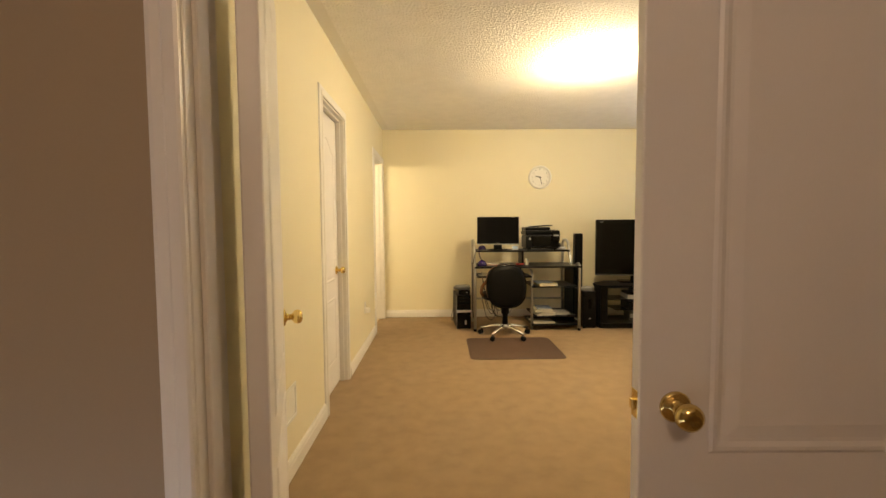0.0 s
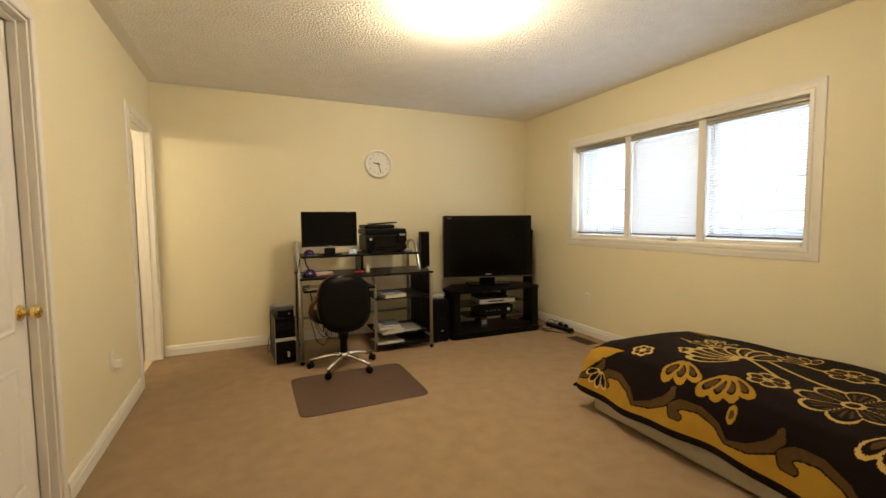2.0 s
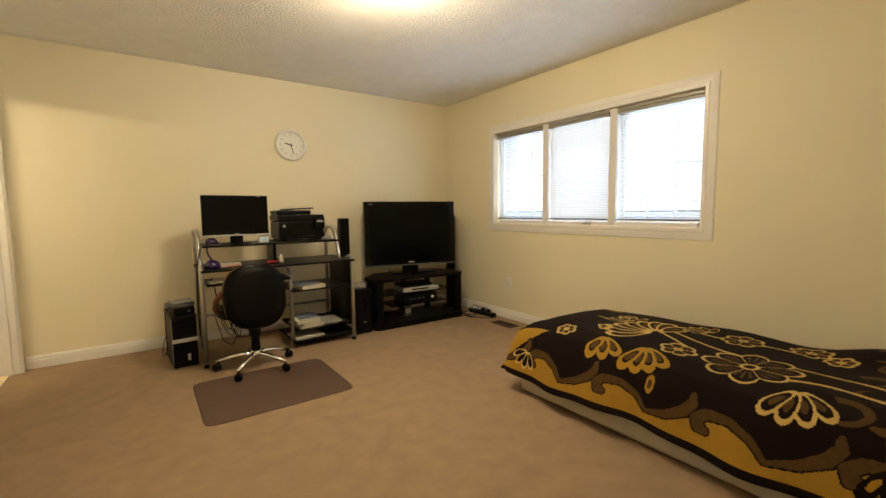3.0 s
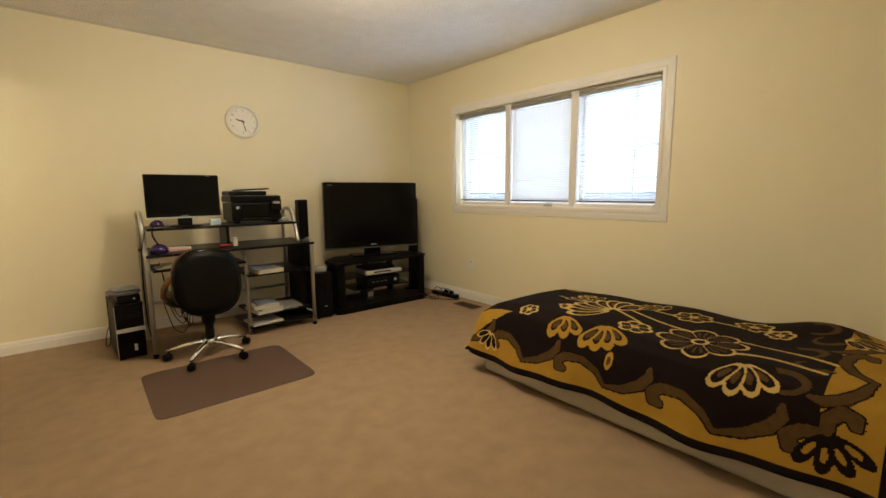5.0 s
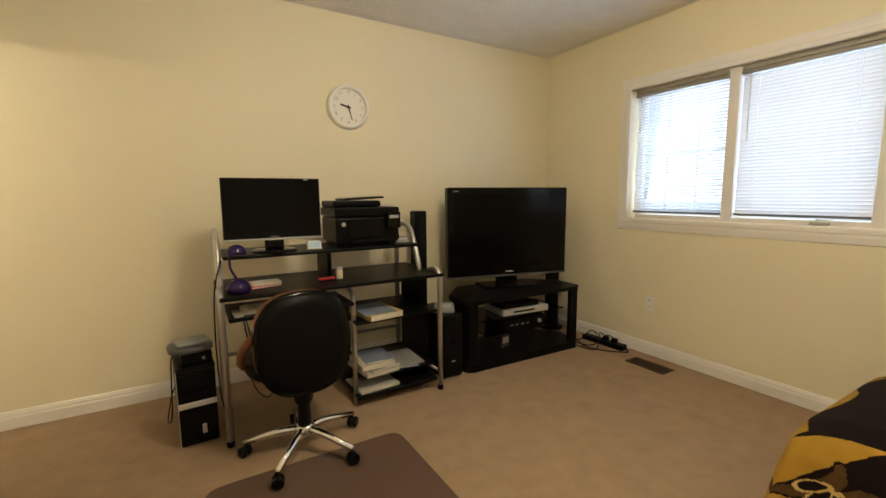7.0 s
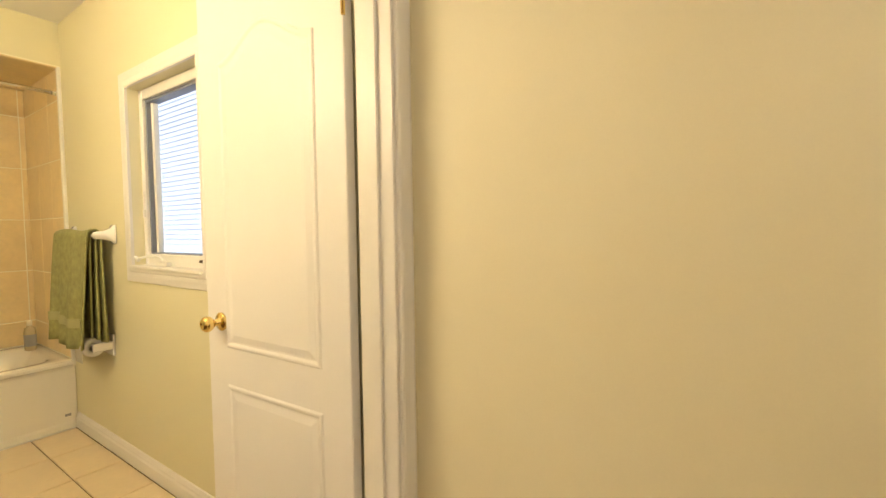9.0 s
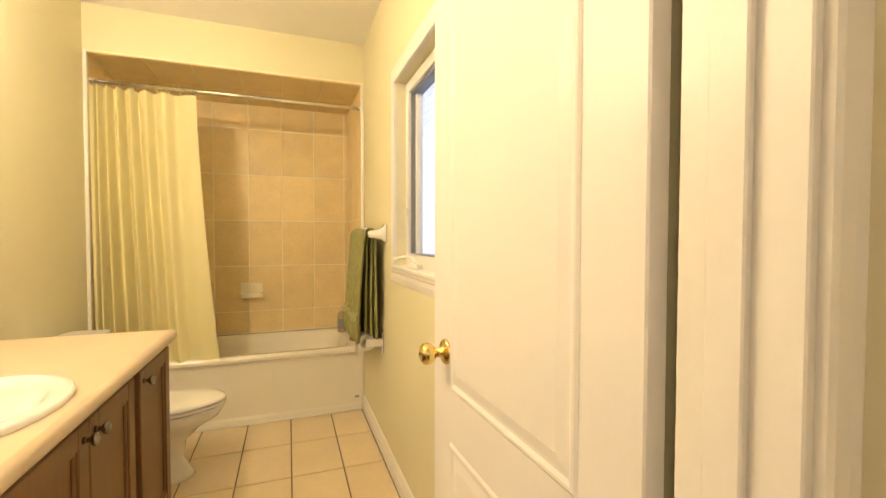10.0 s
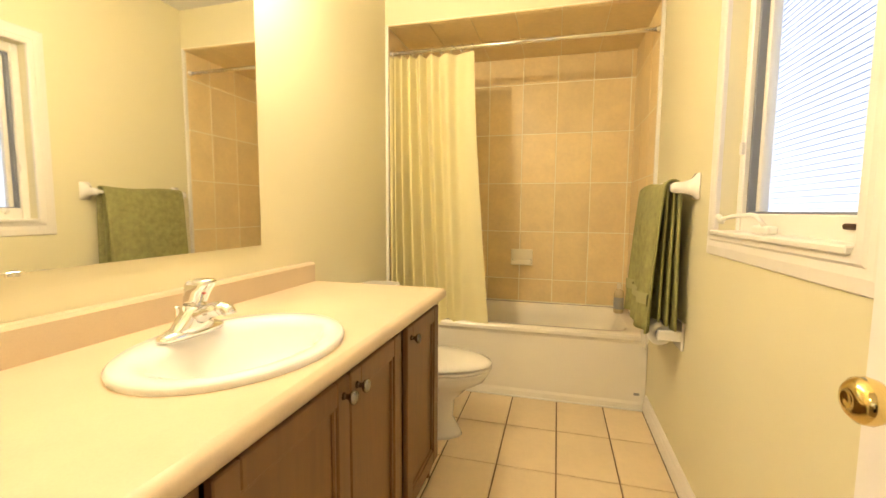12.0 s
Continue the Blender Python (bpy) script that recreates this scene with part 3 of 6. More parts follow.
def outlet(at, rz, plug=False):
    o = thing("wall_outlet", "white wall outlet with a plug in it" if plug else "white wall outlet plate", "outlet", "wall outlets", at, rz)
    part("plate", boxes(((-0.036, -0.006, -0.058), (0.036, 0, 0.058)), bev=0.004, seg=2), WHITEPL, o)
    for z in (-0.024, 0.024):
        part("socket", boxes(((-0.016, -0.0085, z - 0.015), (0.016, -0.005, z + 0.015)), bev=0.003), WHITEPL, o)
        part("slot", boxes(((-0.008, -0.0092, z - 0.004), (-0.005, -0.008, z + 0.006)), ((0.005, -0.0092, z - 0.004), (0.008, -0.008, z + 0.006)), bev=0), BLACK, o)
    if plug:
        part("plug", boxes(((-0.022, -0.05, -0.05), (0.022, -0.009, 0.0)), bev=0.006, seg=2), WHITEPL, o)


outlet((XR, 4.694, 0.405), -90)
outlet((XL, 4.32, 0.43), 90, True)
vt = thing("wall_register", "white louvred air register low on the wall", "air vent", "", (XL, 2.17, 0.27), 90)
part("frame", boxes(((-0.10, -0.006, 0), (0.10, 0, 0.02)), ((-0.10, -0.006, 0.16), (0.10, 0, 0.18)), ((-0.10, -0.006, 0.02), (-0.08, 0, 0.16)), ((0.08, -0.006, 0.02), (0.10, 0, 0.16)), bev=0.002), WHITEPL, vt)
for k in range(9):
    part("louvre", boxes(((-0.08, -0.004, 0.022 + k * 0.0155), (0.08, -0.0005, 0.034 + k * 0.0155)), bev=0.001), WHITEPL, vt)
rg = thing("floor_register", "brown metal floor register in the carpet", "air vent", "", (3.285, 4.545, 0.0))
part("frame", boxes(((-0.07, -0.15, 0), (-0.05, 0.15, 0.006)), ((0.05, -0.15, 0), (0.07, 0.15, 0.006)), ((-0.05, -0.15, 0), (0.05, -0.135, 0.006)), ((-0.05, 0.135, 0), (0.05, 0.15, 0.006)), bev=0.002), BROWN, rg)
# Flat black sheet on the carpet, in place of the duct's shade.
part("dark_sheet", boxes(((-0.05, -0.135, 0.0005), (0.05, 0.135, 0.0015)), bev=0), BLACK, rg)
for k in range(14):
    part("louvre", boxes(((-0.048, -0.130 + k * 0.0195, 0.001), (0.048, -0.121 + k * 0.0195, 0.005)), bev=0.001), BROWN, rg)
ps = thing("power_strip", "black power strip with cables on the carpet", "power strip", "", (3.385, 5.02, 0.0), 4)
part("body", boxes(((-0.035, -0.19, 0), (0.035, 0.19, 0.042)), bev=0.006, seg=2), BLACK, ps)
for k in range(2):
    part("plug", boxes(((-0.02, -0.12 + k * 0.08, 0.042), (0.02, -0.08 + k * 0.08, 0.075)), bev=0.005, seg=2), BLACK, ps)
for k, (dx, dy) in enumerate(((-0.10, 0.25), (-0.16, 0.16), (-0.09, 0.40))):
    part("cable", tube(bmesh.new(), rounded_path([(0, -0.1 + 0.08 * k, 0.07), (-0.03, -0.06 + 0.08 * k, 0.11), (dx - 0.05, dy - 0.25, 0.006), (dx - 0.06, dy, 0.006), (dx + 0.08, dy + 0.2, 0.01)], 0.08), 0.004, 7), BLACK, ps)
part("cord", tube(bmesh.new(), rounded_path([(0.0, -0.185, 0.02), (-0.02, -0.25, 0.006), (-0.14, -0.12, 0.006), (-0.2, 0.05, 0.006), (-0.05, 0.26, 0.006)], 0.09), 0.004, 7), BLACK, ps)

# ---- chair mat ----
bm = bmesh.new()
ringp = [(x, y) for x, y, z in ring(0.9, 4.345, 0, 0.452, 0.375, 48, 14)]
loft(bm, [[(x, y, 0.001) for x, y in ringp], [(x, y, 0.004) for x, y in ringp], [(0.9 + (x - 0.9) * 0.99, 4.345 + (y - 4.345) * 0.99, 0.006) for x, y in ringp]])
tagged(part("chair_mat", bm, MATPLASTIC), "brown textured chair mat on the carpet", "chair mat")

# ---- office chair ----
ch = thing("office_chair", "black padded office chair on a chrome star base", "office chair", "", (0.893, 4.80, 0.006), 6)
bm = bmesh.new()
rows = []
for k, (y, a, b) in enumerate(((-0.035, 0.005, 0.005), (-0.035, 0.16, 0.175), (-0.028, 0.205, 0.222), (-0.005, 0.218, 0.234), (0.022, 0.212, 0.228), (0.04, 0.17, 0.19), (0.044, 0.01, 0.01))):
    rows.append([(x, y - 0.07 + 0.35 * x * x + 0.10 * (z - 0.0), z + 0.568) for x, z, _ in ring(0, 0, 0, a, b, 36, 2.6)])
loft(bm, rows)
part("backrest", smooth(bm), LEATHER, ch, "rounded black padded backrest")
bm = bmesh.new()
rows = [[(x, y - 0.07 - 0.012 + 0.35 * x * x + 0.10 * z, z + 0.568) for x, z, _ in ring(0, 0, 0, a, b, 36, 2.6)] for a, b, y in ((0.212, 0.228, -0.008), (0.224, 0.240, -0.004), (0.224, 0.240, 0.012), (0.212, 0.228, 0.016))]
loft(bm, rows, True, (False, False))
part("backrest_piping", smooth(bm), BLACKGLOSS, ch)
bm = bmesh.new()
rows = [[(x, y, z) for x, y, _ in ring(0, 0.13, 0, a, b, 36, 2.8)] for z, a, b in ((0.395, 0.05, 0.05), (0.395, 0.19, 0.19), (0.405, 0.225, 0.22), (0.435, 0.235, 0.23), (0.465, 0.215, 0.21), (0.475, 0.12, 0.12), (0.476, 0.01, 0.01))]
loft(bm, rows)
part("seat", smooth(bm), LEATHER, ch)
bm = bmesh.new()
rows = [[(x, y - 0.07 + 0.35 * x * x + 0.10 * z, z + 0.568) for x, z, _ in ring(0, 0, 0, a, b, 36, 2.6)] for a, b, y in ((0.17, 0.19, 0.036), (0.216, 0.23, 0.026), (0.222, 0.236, 0.045), (0.20, 0.215, 0.062), (0.1, 0.1, 0.068), (0.01, 0.01, 0.069))]
loft(bm, rows)
part("backrest_front", smooth(bm), TAN, ch, "tan leather front of the backrest")
bm = bmesh.new()
tube(bm, rounded_path([(-0.20, 0.10, 0.43), (-0.255, 0.08, 0.47), (-0.26, 0.00, 0.56), (-0.215, -0.02, 0.62)], 0.05), 0.019, 10)
part("armrest", bm, TAN, ch, "tan curved side piece")
part("back_bracket", tube(bmesh.new(), rounded_path([(0, 0.10, 0.385), (0, -0.04, 0.37), (0, -0.075, 0.41), (0, -0.07, 0.50)], 0.05), 0.026, 10, 0.5), BLACK, ch)
part("column", lathe(bmesh.new(), [(0.032, 0.09), (0.034, 0.12), (0.03, 0.24), (0.045, 0.26), (0.045, 0.36), (0.09, 0.385), (0.09, 0.395)], None, 20), BLACK, ch)
part("hub", lathe(bmesh.new(), [(0.03, 0.075), (0.048, 0.085), (0.048, 0.125), (0.036, 0.14)], None, 20), CHROME, ch)
for k in range(5):
    a = radians(-61 + 72 * k)
    c, s = math.cos(a), math.sin(a)
    leg = part("leg", tube(bmesh.new(), rounded_path([(0.03 * c, 0.03 * s, 0.112), (0.12 * c, 0.12 * s, 0.108), (0.28 * c, 0.28 * s, 0.072)], 0.06), [0.021, 0.021, 0.020, 0.019, 0.018, 0.017, 0.016, 0.014], 10), CHROME, ch, "chrome star leg")
    part("caster_stem", lathe(bmesh.new(), [(0.008, 0.045), (0.008, 0.075), (0.013, 0.078)], pose(0.275 * c, 0.275 * s, 0), 10), CHROME, leg)
    wheel = bmesh.new()
    for off in (-0.014, 0.014):
        lathe(wheel, [(0.012, -0.010), (0.024, -0.010), (0.027, -0.005), (0.027, 0.005), (0.024, 0.010), (0.012, 0.010)], pose(0.28 * c, 0.28 * s, 0.0275) @ pose(0, 0, 0, 90, 0, 40 * k) @ pose(0, 0, off), 18)
    part("caster_wheel", wheel, BLACK, leg, "black twin caster")

# ---- computer desk ----
dk = thing("computer_desk", "black shelved computer desk with silver tube frame", "desk", "", (0, 0, 0))
LX, MX, RX = 0.578, 1.262, 1.802
for x in (LX, RX):
    part("front_leg", tube(bmesh.new(), rounded_path([(x, 5.03, 0.0), (x, 5.03, 0.76), (x, 5.10, 0.79), (x, 5.20, 0.742)], 0.06), 0.0165, 12), STEEL, dk, "silver tube leg bent back at its top")
    xs = x - 0.05 if x == RX else x + 0.012
    part("rear_frame", tube(bmesh.new(), rounded_path([(xs, 5.56, 0.0), (xs, 5.56, 1.055), (xs, 5.34, 1.055), (xs, 5.24, 0.86), (xs, 5.20, 0.74)], 0.09, 6), 0.0165, 12), STEEL, dk, "silver looped tube frame")
    part("side_rail", tube(bmesh.new(), [(x, 5.03, 0.12), (xs, 5.56, 0.12)], 0.010, 8), STEEL, dk)
    part("foot_cap", lathe(bmesh.new(), [(0.018, 0), (0.019, 0.02), (0.017, 0.03)], pose(x, 5.03, 0), 12), BLACK, dk)
part("middle_leg", tube(bmesh.new(), rounded_path([(MX, 5.11, 0.0), (MX, 5.11, 0.68), (MX, 5.20, 0.70)], 0.05), 0.0145, 12), STEEL, dk)
part("desktop", boxes(((LX - 0.005, 5.005, 0.742), (RX + 0.02, 5.56, 0.762)), bev=0.005, seg=2), BLACKWOOD, dk, "black laminate desktop")
part("upper_shelf", boxes(((LX + 0.03, 5.17, 0.922), (RX - 0.07, 5.55, 0.942)), bev=0.005, seg=2), BLACKWOOD, dk)
part("divider", boxes(((1.175, 5.30, 0.762), (1.20, 5.54, 0.922)), bev=0.003), BLACKWOOD, dk)
part("keyboard_shelf", boxes(((LX + 0.03, 5.04, 0.628), (MX - 0.015, 5.40, 0.646)), bev=0.004), BLACKWOOD, dk)
part("side_shelf", boxes(((MX - 0.01, 5.04, 0.508), (RX - 0.01, 5.54, 0.526)), bev=0.004), BLACKWOOD, dk)
part("bottom_shelf", boxes(((MX - 0.01, 5.05, 0.055), (RX - 0.01, 5.54, 0.075)), bev=0.004), BLACKWOOD, dk)
part("low_shelf", boxes(((MX + 0.02, 5.08, 0.155), (RX - 0.015, 5.54, 0.172)), bev=0.004), BLACKWOOD, dk)
part("side_panel", boxes(((RX - 0.03, 5.16, 0.075), (RX - 0.018, 5.54, 0.742)), bev=0.003), BLACKWOOD, dk)
part("crossbar", tube(bmesh.new(), [(LX, 5.545, 0.30), (RX - 0.05, 5.545, 0.30)], 0.012, 10), STEEL, dk)

mo = thing("monitor", "black flat computer monitor with silver lower edge", "monitor", "", (0.876, 5.26, 0.942), -2)
part("housing", boxes(((-0.252, -0.02, 0.075), (0.252, 0.03, 0.402)), bev=0.006, seg=2), BLACKGLOSS, mo)
part("screen", boxes(((-0.238, -0.0215, 0.105), (0.238, -0.0195, 0.390)), bev=0), SCREEN, mo, "switched-off dark screen")
part("silver_strip", boxes(((-0.252, -0.0235, 0.066), (0.252, 0.02, 0.077)), bev=0.002), SILVER, mo, "silver strip")
part("maker_mark", boxes(((-0.022, -0.0222, 0.083), (0.022, -0.0205, 0.088)), bev=0), GREY, mo)
part("maker_mark", boxes(((0.165, -0.0222, 0.392), (0.19, -0.0205, 0.397)), bev=0), SILVER, mo)
part("neck", boxes(((-0.05, 0.0, 0.012), (0.05, 0.035, 0.09)), bev=0.008, seg=2), BLACKGLOSS, mo)
part("foot", lathe(bmesh.new(), [(0.12, 0), (0.12, 0.008), (0.10, 0.014), (0.02, 0.016)], pose(0, 0.02, 0), 28), BLACKGLOSS, mo)

pr = thing("printer", "black multifunction laser printer", "printer", "", (1.415, 5.375, 0.942), -1)
part("body", boxes(((-0.20, -0.16, 0.02), (0.20, 0.17, 0.175)), bev=0.012, seg=2), BLACK, pr)
part("paper_bay", boxes(((-0.125, -0.175, 0.05), (0.10, -0.155, 0.165)), bev=0.004), BLACKGLOSS, pr)
part("output_tray", boxes(((-0.12, -0.23, 0.03), (0.10, -0.15, 0.045)), bev=0.004), BLACK, pr)
part("scanner", boxes(((-0.205, -0.165, 0.180), (0.205, 0.175, 0.235)), bev=0.010, seg=2), BLACK, pr)
part("lid", boxes(((-0.20, -0.12, 0.237), (0.10, 0.17, 0.275)), bev=0.012, seg=2), BLACK, pr)
bm = boxes(((-0.12, -0.10, 0.276), (0.13, 0.12, 0.288)), bev=0.004)
bmesh.ops.rotate(bm, verts=bm.verts, cent=(-0.12, 0, 0.28), matrix=Matrix.Rotation(radians(-3), 3, "Y"))
part("feeder_tray", bm, BLACK, pr)
part("control_panel", boxes(((0.11, -0.19, 0.105), (0.20, -0.155, 0.205)), bev=0.006, seg=2), BLACKGLOSS, pr)
part("display", boxes(((0.125, -0.192, 0.165), (0.185, -0.1895, 0.185)), bev=0), GREY, pr)
part("paper_sheet", boxes(((0.09, -0.09, 0.243), (0.20, 0.05, 0.247)), bev=0), PAPER, pr)
part("emblem", lathe(bmesh.new(), [(0.013, 0), (0.013, 0.002), (0.01, 0.003)], pose(-0.155, -0.16, 0.135, 90, 0, 0), 20), SILVER, pr, "round silver emblem")
part("feet", boxes(((-0.18, -0.14, 0), (-0.14, 0.15, 0.022)), ((0.14, -0.14, 0), (0.18, 0.15, 0.022)), bev=0.003), BLACK, pr)

kb = thing("keyboard", "ivory computer keyboard on the pull-out shelf", "keyboard", "", (0.90, 5.16, 0.646))
part("case", boxes(((-0.225, -0.075, 0), (0.225, 0.075, 0.022)), bev=0.006, seg=2), IVORY, kb)
keyme = bpy.data.meshes.new("key")
bm = boxes(((-0.0075, -0.0075, 0), (0.0075, 0.0075, 0.009)), bev=0.002)
bm.to_mesh(keyme)
bm.free()
keyme.materials.append(IVORY)
for r in range(5):
    for k in range(22):
        ob = new("key", keyme)
        ob.parent = kb
        ob.location = (-0.205 + k * 0.0195, -0.055 + r * 0.0205, 0.0215)


def stack(name, label, category, at, rz, items):
    """A pile: each item is its size, colour and shift, laid on the last; each is a thing of its own."""
    z = at[2]
    for k, (w, d, h, mat, dx, turn) in enumerate(items):
        b = thing(name, label, category, "piled papers and books", (at[0] + dx, at[1], z), rz + turn)
        part("pages", boxes(((-w / 2 + 0.003, -d / 2 + 0.002, 0.002), (w / 2 - 0.002, d / 2 - 0.002, h - 0.002)), bev=0.001), PAPER, b, "pale page edges")
        part("cover", boxes(((-w / 2, -d / 2, h - 0.002), (w / 2, d / 2, h)), ((-w / 2, -d / 2, 0), (w / 2, d / 2, 0.002)), ((-w / 2, -d / 2, 0.001), (-w / 2 + 0.003, d / 2, h - 0.001)), bev=0.0006), mat, b)
        z += h + 0.0005


stack("book", "thick book with a coloured cover lying flat", "book", (1.42, 5.16, 0.526), 8, [(0.22, 0.28, 0.032, YELLOW, 0, 0), (0.20, 0.26, 0.006, BLUEGREY, -0.02, -6)])
stack("book", "book in a pile under the desk", "book", (1.41, 5.20, 0.172), 6, [(0.22, 0.28, 0.024, PAPER, 0, 0), (0.20, 0.27, 0.016, GREY, 0.01, 5), (0.21, 0.26, 0.024, IVORY, -0.01, -6), (0.17, 0.22, 0.014, BLUEGREY, 0.01, -9)])
stack("magazine", "magazine lying on a low shelf", "magazine", (1.60, 5.22, 0.172), -14, [(0.20, 0.27, 0.008, BLUEGREY, 0, 0), (0.20, 0.27, 0.008, GREY, 0.02, 12)])
stack("folder", "pale folder lying on the bottom shelf", "folder", (1.40, 5.19, 0.075), 4, [(0.26, 0.24, 0.014, PAPER, 0, 0)])
stack("notepad", "paper pad lying on the desktop", "notepad", (0.80, 5.22, 0.762), 12, [(0.16, 0.11, 0.012, RED, 0, 0), (0.15, 0.10, 0.012, PAPER, 0.01, -8)])
stack("notepad", "flat paper pad on the keyboard shelf", "notepad", (0.655, 5.13, 0.646), 2, [(0.04, 0.14, 0.008, PAPER, 0, 0)])


def desk_lamp(at):
    lp = thing("desk_lamp", "small purple clip-on desk lamp", "desk lamp", "", at, 10)
    part("base", lathe(bmesh.new(), [(0.05, 0), (0.058, 0.012), (0.055, 0.035), (0.036, 0.058), (0.012, 0.068)], None, 24), PURPLE, lp)
    part("arm", tube(bmesh.new(), rounded_path([(0, 0, 0.06), (-0.035, 0.01, 0.13), (-0.03, 0.0, 0.20), (0.005, 0, 0.225)], 0.05), 0.006, 8), PURPLE, lp)
    part("shade", lathe(bmesh.new(), [(0.047, 0.195), (0.045, 0.213), (0.034, 0.233), (0.014, 0.243)], None, 24), PURPLE, lp, "purple domed shade")


desk_lamp((0.668, 5.12, 0.762))
dc = thing("desk_clock", "small grey desk clock with a lit display", "desk clock", "", (1.075, 5.195, 0.942), -6)
bm = boxes(((-0.04, -0.012, 0.0), (0.04, 0.02, 0.055)), bev=0.008, seg=2)
bmesh.ops.rotate(bm, verts=bm.verts, matrix=Matrix.Rotation(radians(-12), 3, "X"))
part("case", bm, SILVER, dc)
bm = boxes(((-0.03, -0.0135, 0.014), (0.03, -0.0115, 0.046)), bev=0)
bmesh.ops.rotate(bm, verts=bm.verts, matrix=Matrix.Rotation(radians(-12), 3, "X"))
part("display", bm, LCD, dc, "pale lit display")
for at, mat, nm, lb in (((1.13, 5.16, 0.762), RED, "stapler", "small red stapler on the desktop"), ((1.215, 5.20, 0.762), IVORY, "candle_jar", "small pale jar on the desktop")):
    o = thing(nm, lb, nm.replace("_", " "), "", at, 5)
    if nm == "stapler":
        part("base", boxes(((-0.05, -0.012, 0), (0.05, 0.012, 0.008)), bev=0.002), BLACK, o)
        part("arm", boxes(((-0.05, -0.011, 0.009), (0.046, 0.011, 0.024)), bev=0.005, seg=2), mat, o)
    else:
        part("jar", lathe(bmesh.new(), [(0.018, 0), (0.021, 0.004), (0.021, 0.05), (0.017, 0.058)], None, 18), mat, o)
        part("lid", lathe(bmesh.new(), [(0.019, 0.0565), (0.019, 0.068), (0.016, 0.071)], None, 18), SILVER, o)
ph = thing("telephone", "dark grey desk telephone beside the printer", "telephone", "", (1.67, 5.33, 0.942), -20)
part("base", boxes(((-0.05, -0.085, 0), (0.05, 0.085, 0.03)), bev=0.008, seg=2), GREY, ph)
part("handset", tube(bmesh.new(), rounded_path([(-0.025, -0.085, 0.038), (-0.025, -0.05, 0.06), (-0.025, 0.05, 0.06), (-0.025, 0.085, 0.038)], 0.03), 0.017, 10), BLACK, ph)

# ---- computer tower and what stands on it ----
tw = thing("computer_tower", "black computer tower with a silver front band", "computer", "", (0.452, 5.13, 0.0), 4)
part("case", boxes(((-0.085, 0.008, 0.008), (0.085, 0.42, 0.405)), bev=0.006, seg=2), BLACK, tw)
part("front", boxes(((-0.083, -0.006, 0.01), (0.083, 0.01, 0.40)), bev=0.006, seg=2), BLACKGLOSS, tw)
part("band", boxes(((-0.085, -0.009, 0.205), (0.085, 0.0, 0.235)), bev=0.003), SILVER, tw, "silver band")
part("top_edge", boxes(((-0.087, -0.008, 0.400), (0.087, 0.42, 0.410)), bev=0.003), BLACK, tw)
part("side_edge", boxes(((-0.088, -0.008, 0.01), (-0.085, 0.002, 0.40)), bev=0.001), SILVER, tw)
for z in (0.31, 0.35):
    part("drive_bay", boxes(((-0.07, -0.0085, z), (0.07, -0.004, z + 0.03)), bev=0.002), BLACK, tw)
part("port", boxes(((0.01, -0.0085, 0.06), (0.03, -0.0045, 0.11)), bev=0.001), SILVER, tw)
part("foot", boxes(((-0.08, 0.02, 0), (-0.05, 0.40, 0.01)), ((0.05, 0.02, 0), (0.08, 0.40, 0.01)), bev=0.002), BLACK, tw)
ba = thing("battery_backup", "black rounded box on the computer tower", "battery backup", "", (0.455, 5.27, 0.410), 3)
part("body", boxes(((-0.07, -0.11, 0), (0.07, 0.12, 0.062)), bev=0.014, seg=3), BLACK, ba)
part("button", lathe(bmesh.new(), [(0.008, 0), (0.008, 0.003)], pose(0.03, -0.11, 0.03, 90, 0, 0), 14), GREY, ba)
ro = thing("router", "flat dark grey router with rounded ends", "router", "", (0.435, 5.24, 0.472), 8)
bm = bmesh.new()
loft(bm, [[(x, y, z) for x, y, _ in ring(0, 0, 0, a, b, 32, 3)] for z, a, b in ((0, 0.085, 0.09), (0.004, 0.10, 0.10), (0.022, 0.10, 0.10), (0.028, 0.088, 0.092))])
part("body", smooth(bm), DARKGREY, ro)
mb = thing("modem", "pale modem box on the router", "modem", "", (0.445, 5.25, 0.5005), 12)
part("body", boxes(((-0.075, -0.06, 0), (0.075, 0.06, 0.016)), bev=0.005, seg=2), GREY, mb)
part("stripe", boxes(((-0.07, -0.0615, 0.008), (0.07, -0.0595, 0.012)), bev=0), GREY, mb)
random.seed(4)
for k in range(7):
    cb = thing("cable", "dark computer cable hanging behind the desk", "cable", "desk cables", (0, 0, 0))
    x0, x1 = random.uniform(0.66, 0.8), random.uniform(0.9, 1.22)
    y0 = random.uniform(5.25, 5.6)
    sag = random.uniform(0.05, 0.25)
    part("wire", tube(bmesh.new(), rounded_path([(x0, y0, random.uniform(0.3, 0.74)), (x0 + 0.06, y0 + 0.05, sag), ((x0 + x1) / 2, y0 - 0.03, sag * 0.5 + 0.005), (x1 - 0.05, y0 + 0.1, sag + 0.03), (x1, 5.62, random.uniform(0.25, 0.5))], 0.12, 6), 0.0035, 6), BLACK, cb)
cb = thing("cable", "dark cable looped beside the computer tower", "cable", "desk cables", (0, 0, 0))
part("wire", tube(bmesh.new(), rounded_path([(0.40, 5.44, 0.46), (0.34, 5.40, 0.40), (0.335, 5.2, 0.12), (0.30, 5.35, 0.05), (0.33, 5.55, 0.16), (0.42, 5.57, 0.3)], 0.1, 6), 0.0035, 6), BLACK, cb)
cb = thing("cable", "dark cable along the desk's leg", "cable", "desk cables", (0, 0, 0))
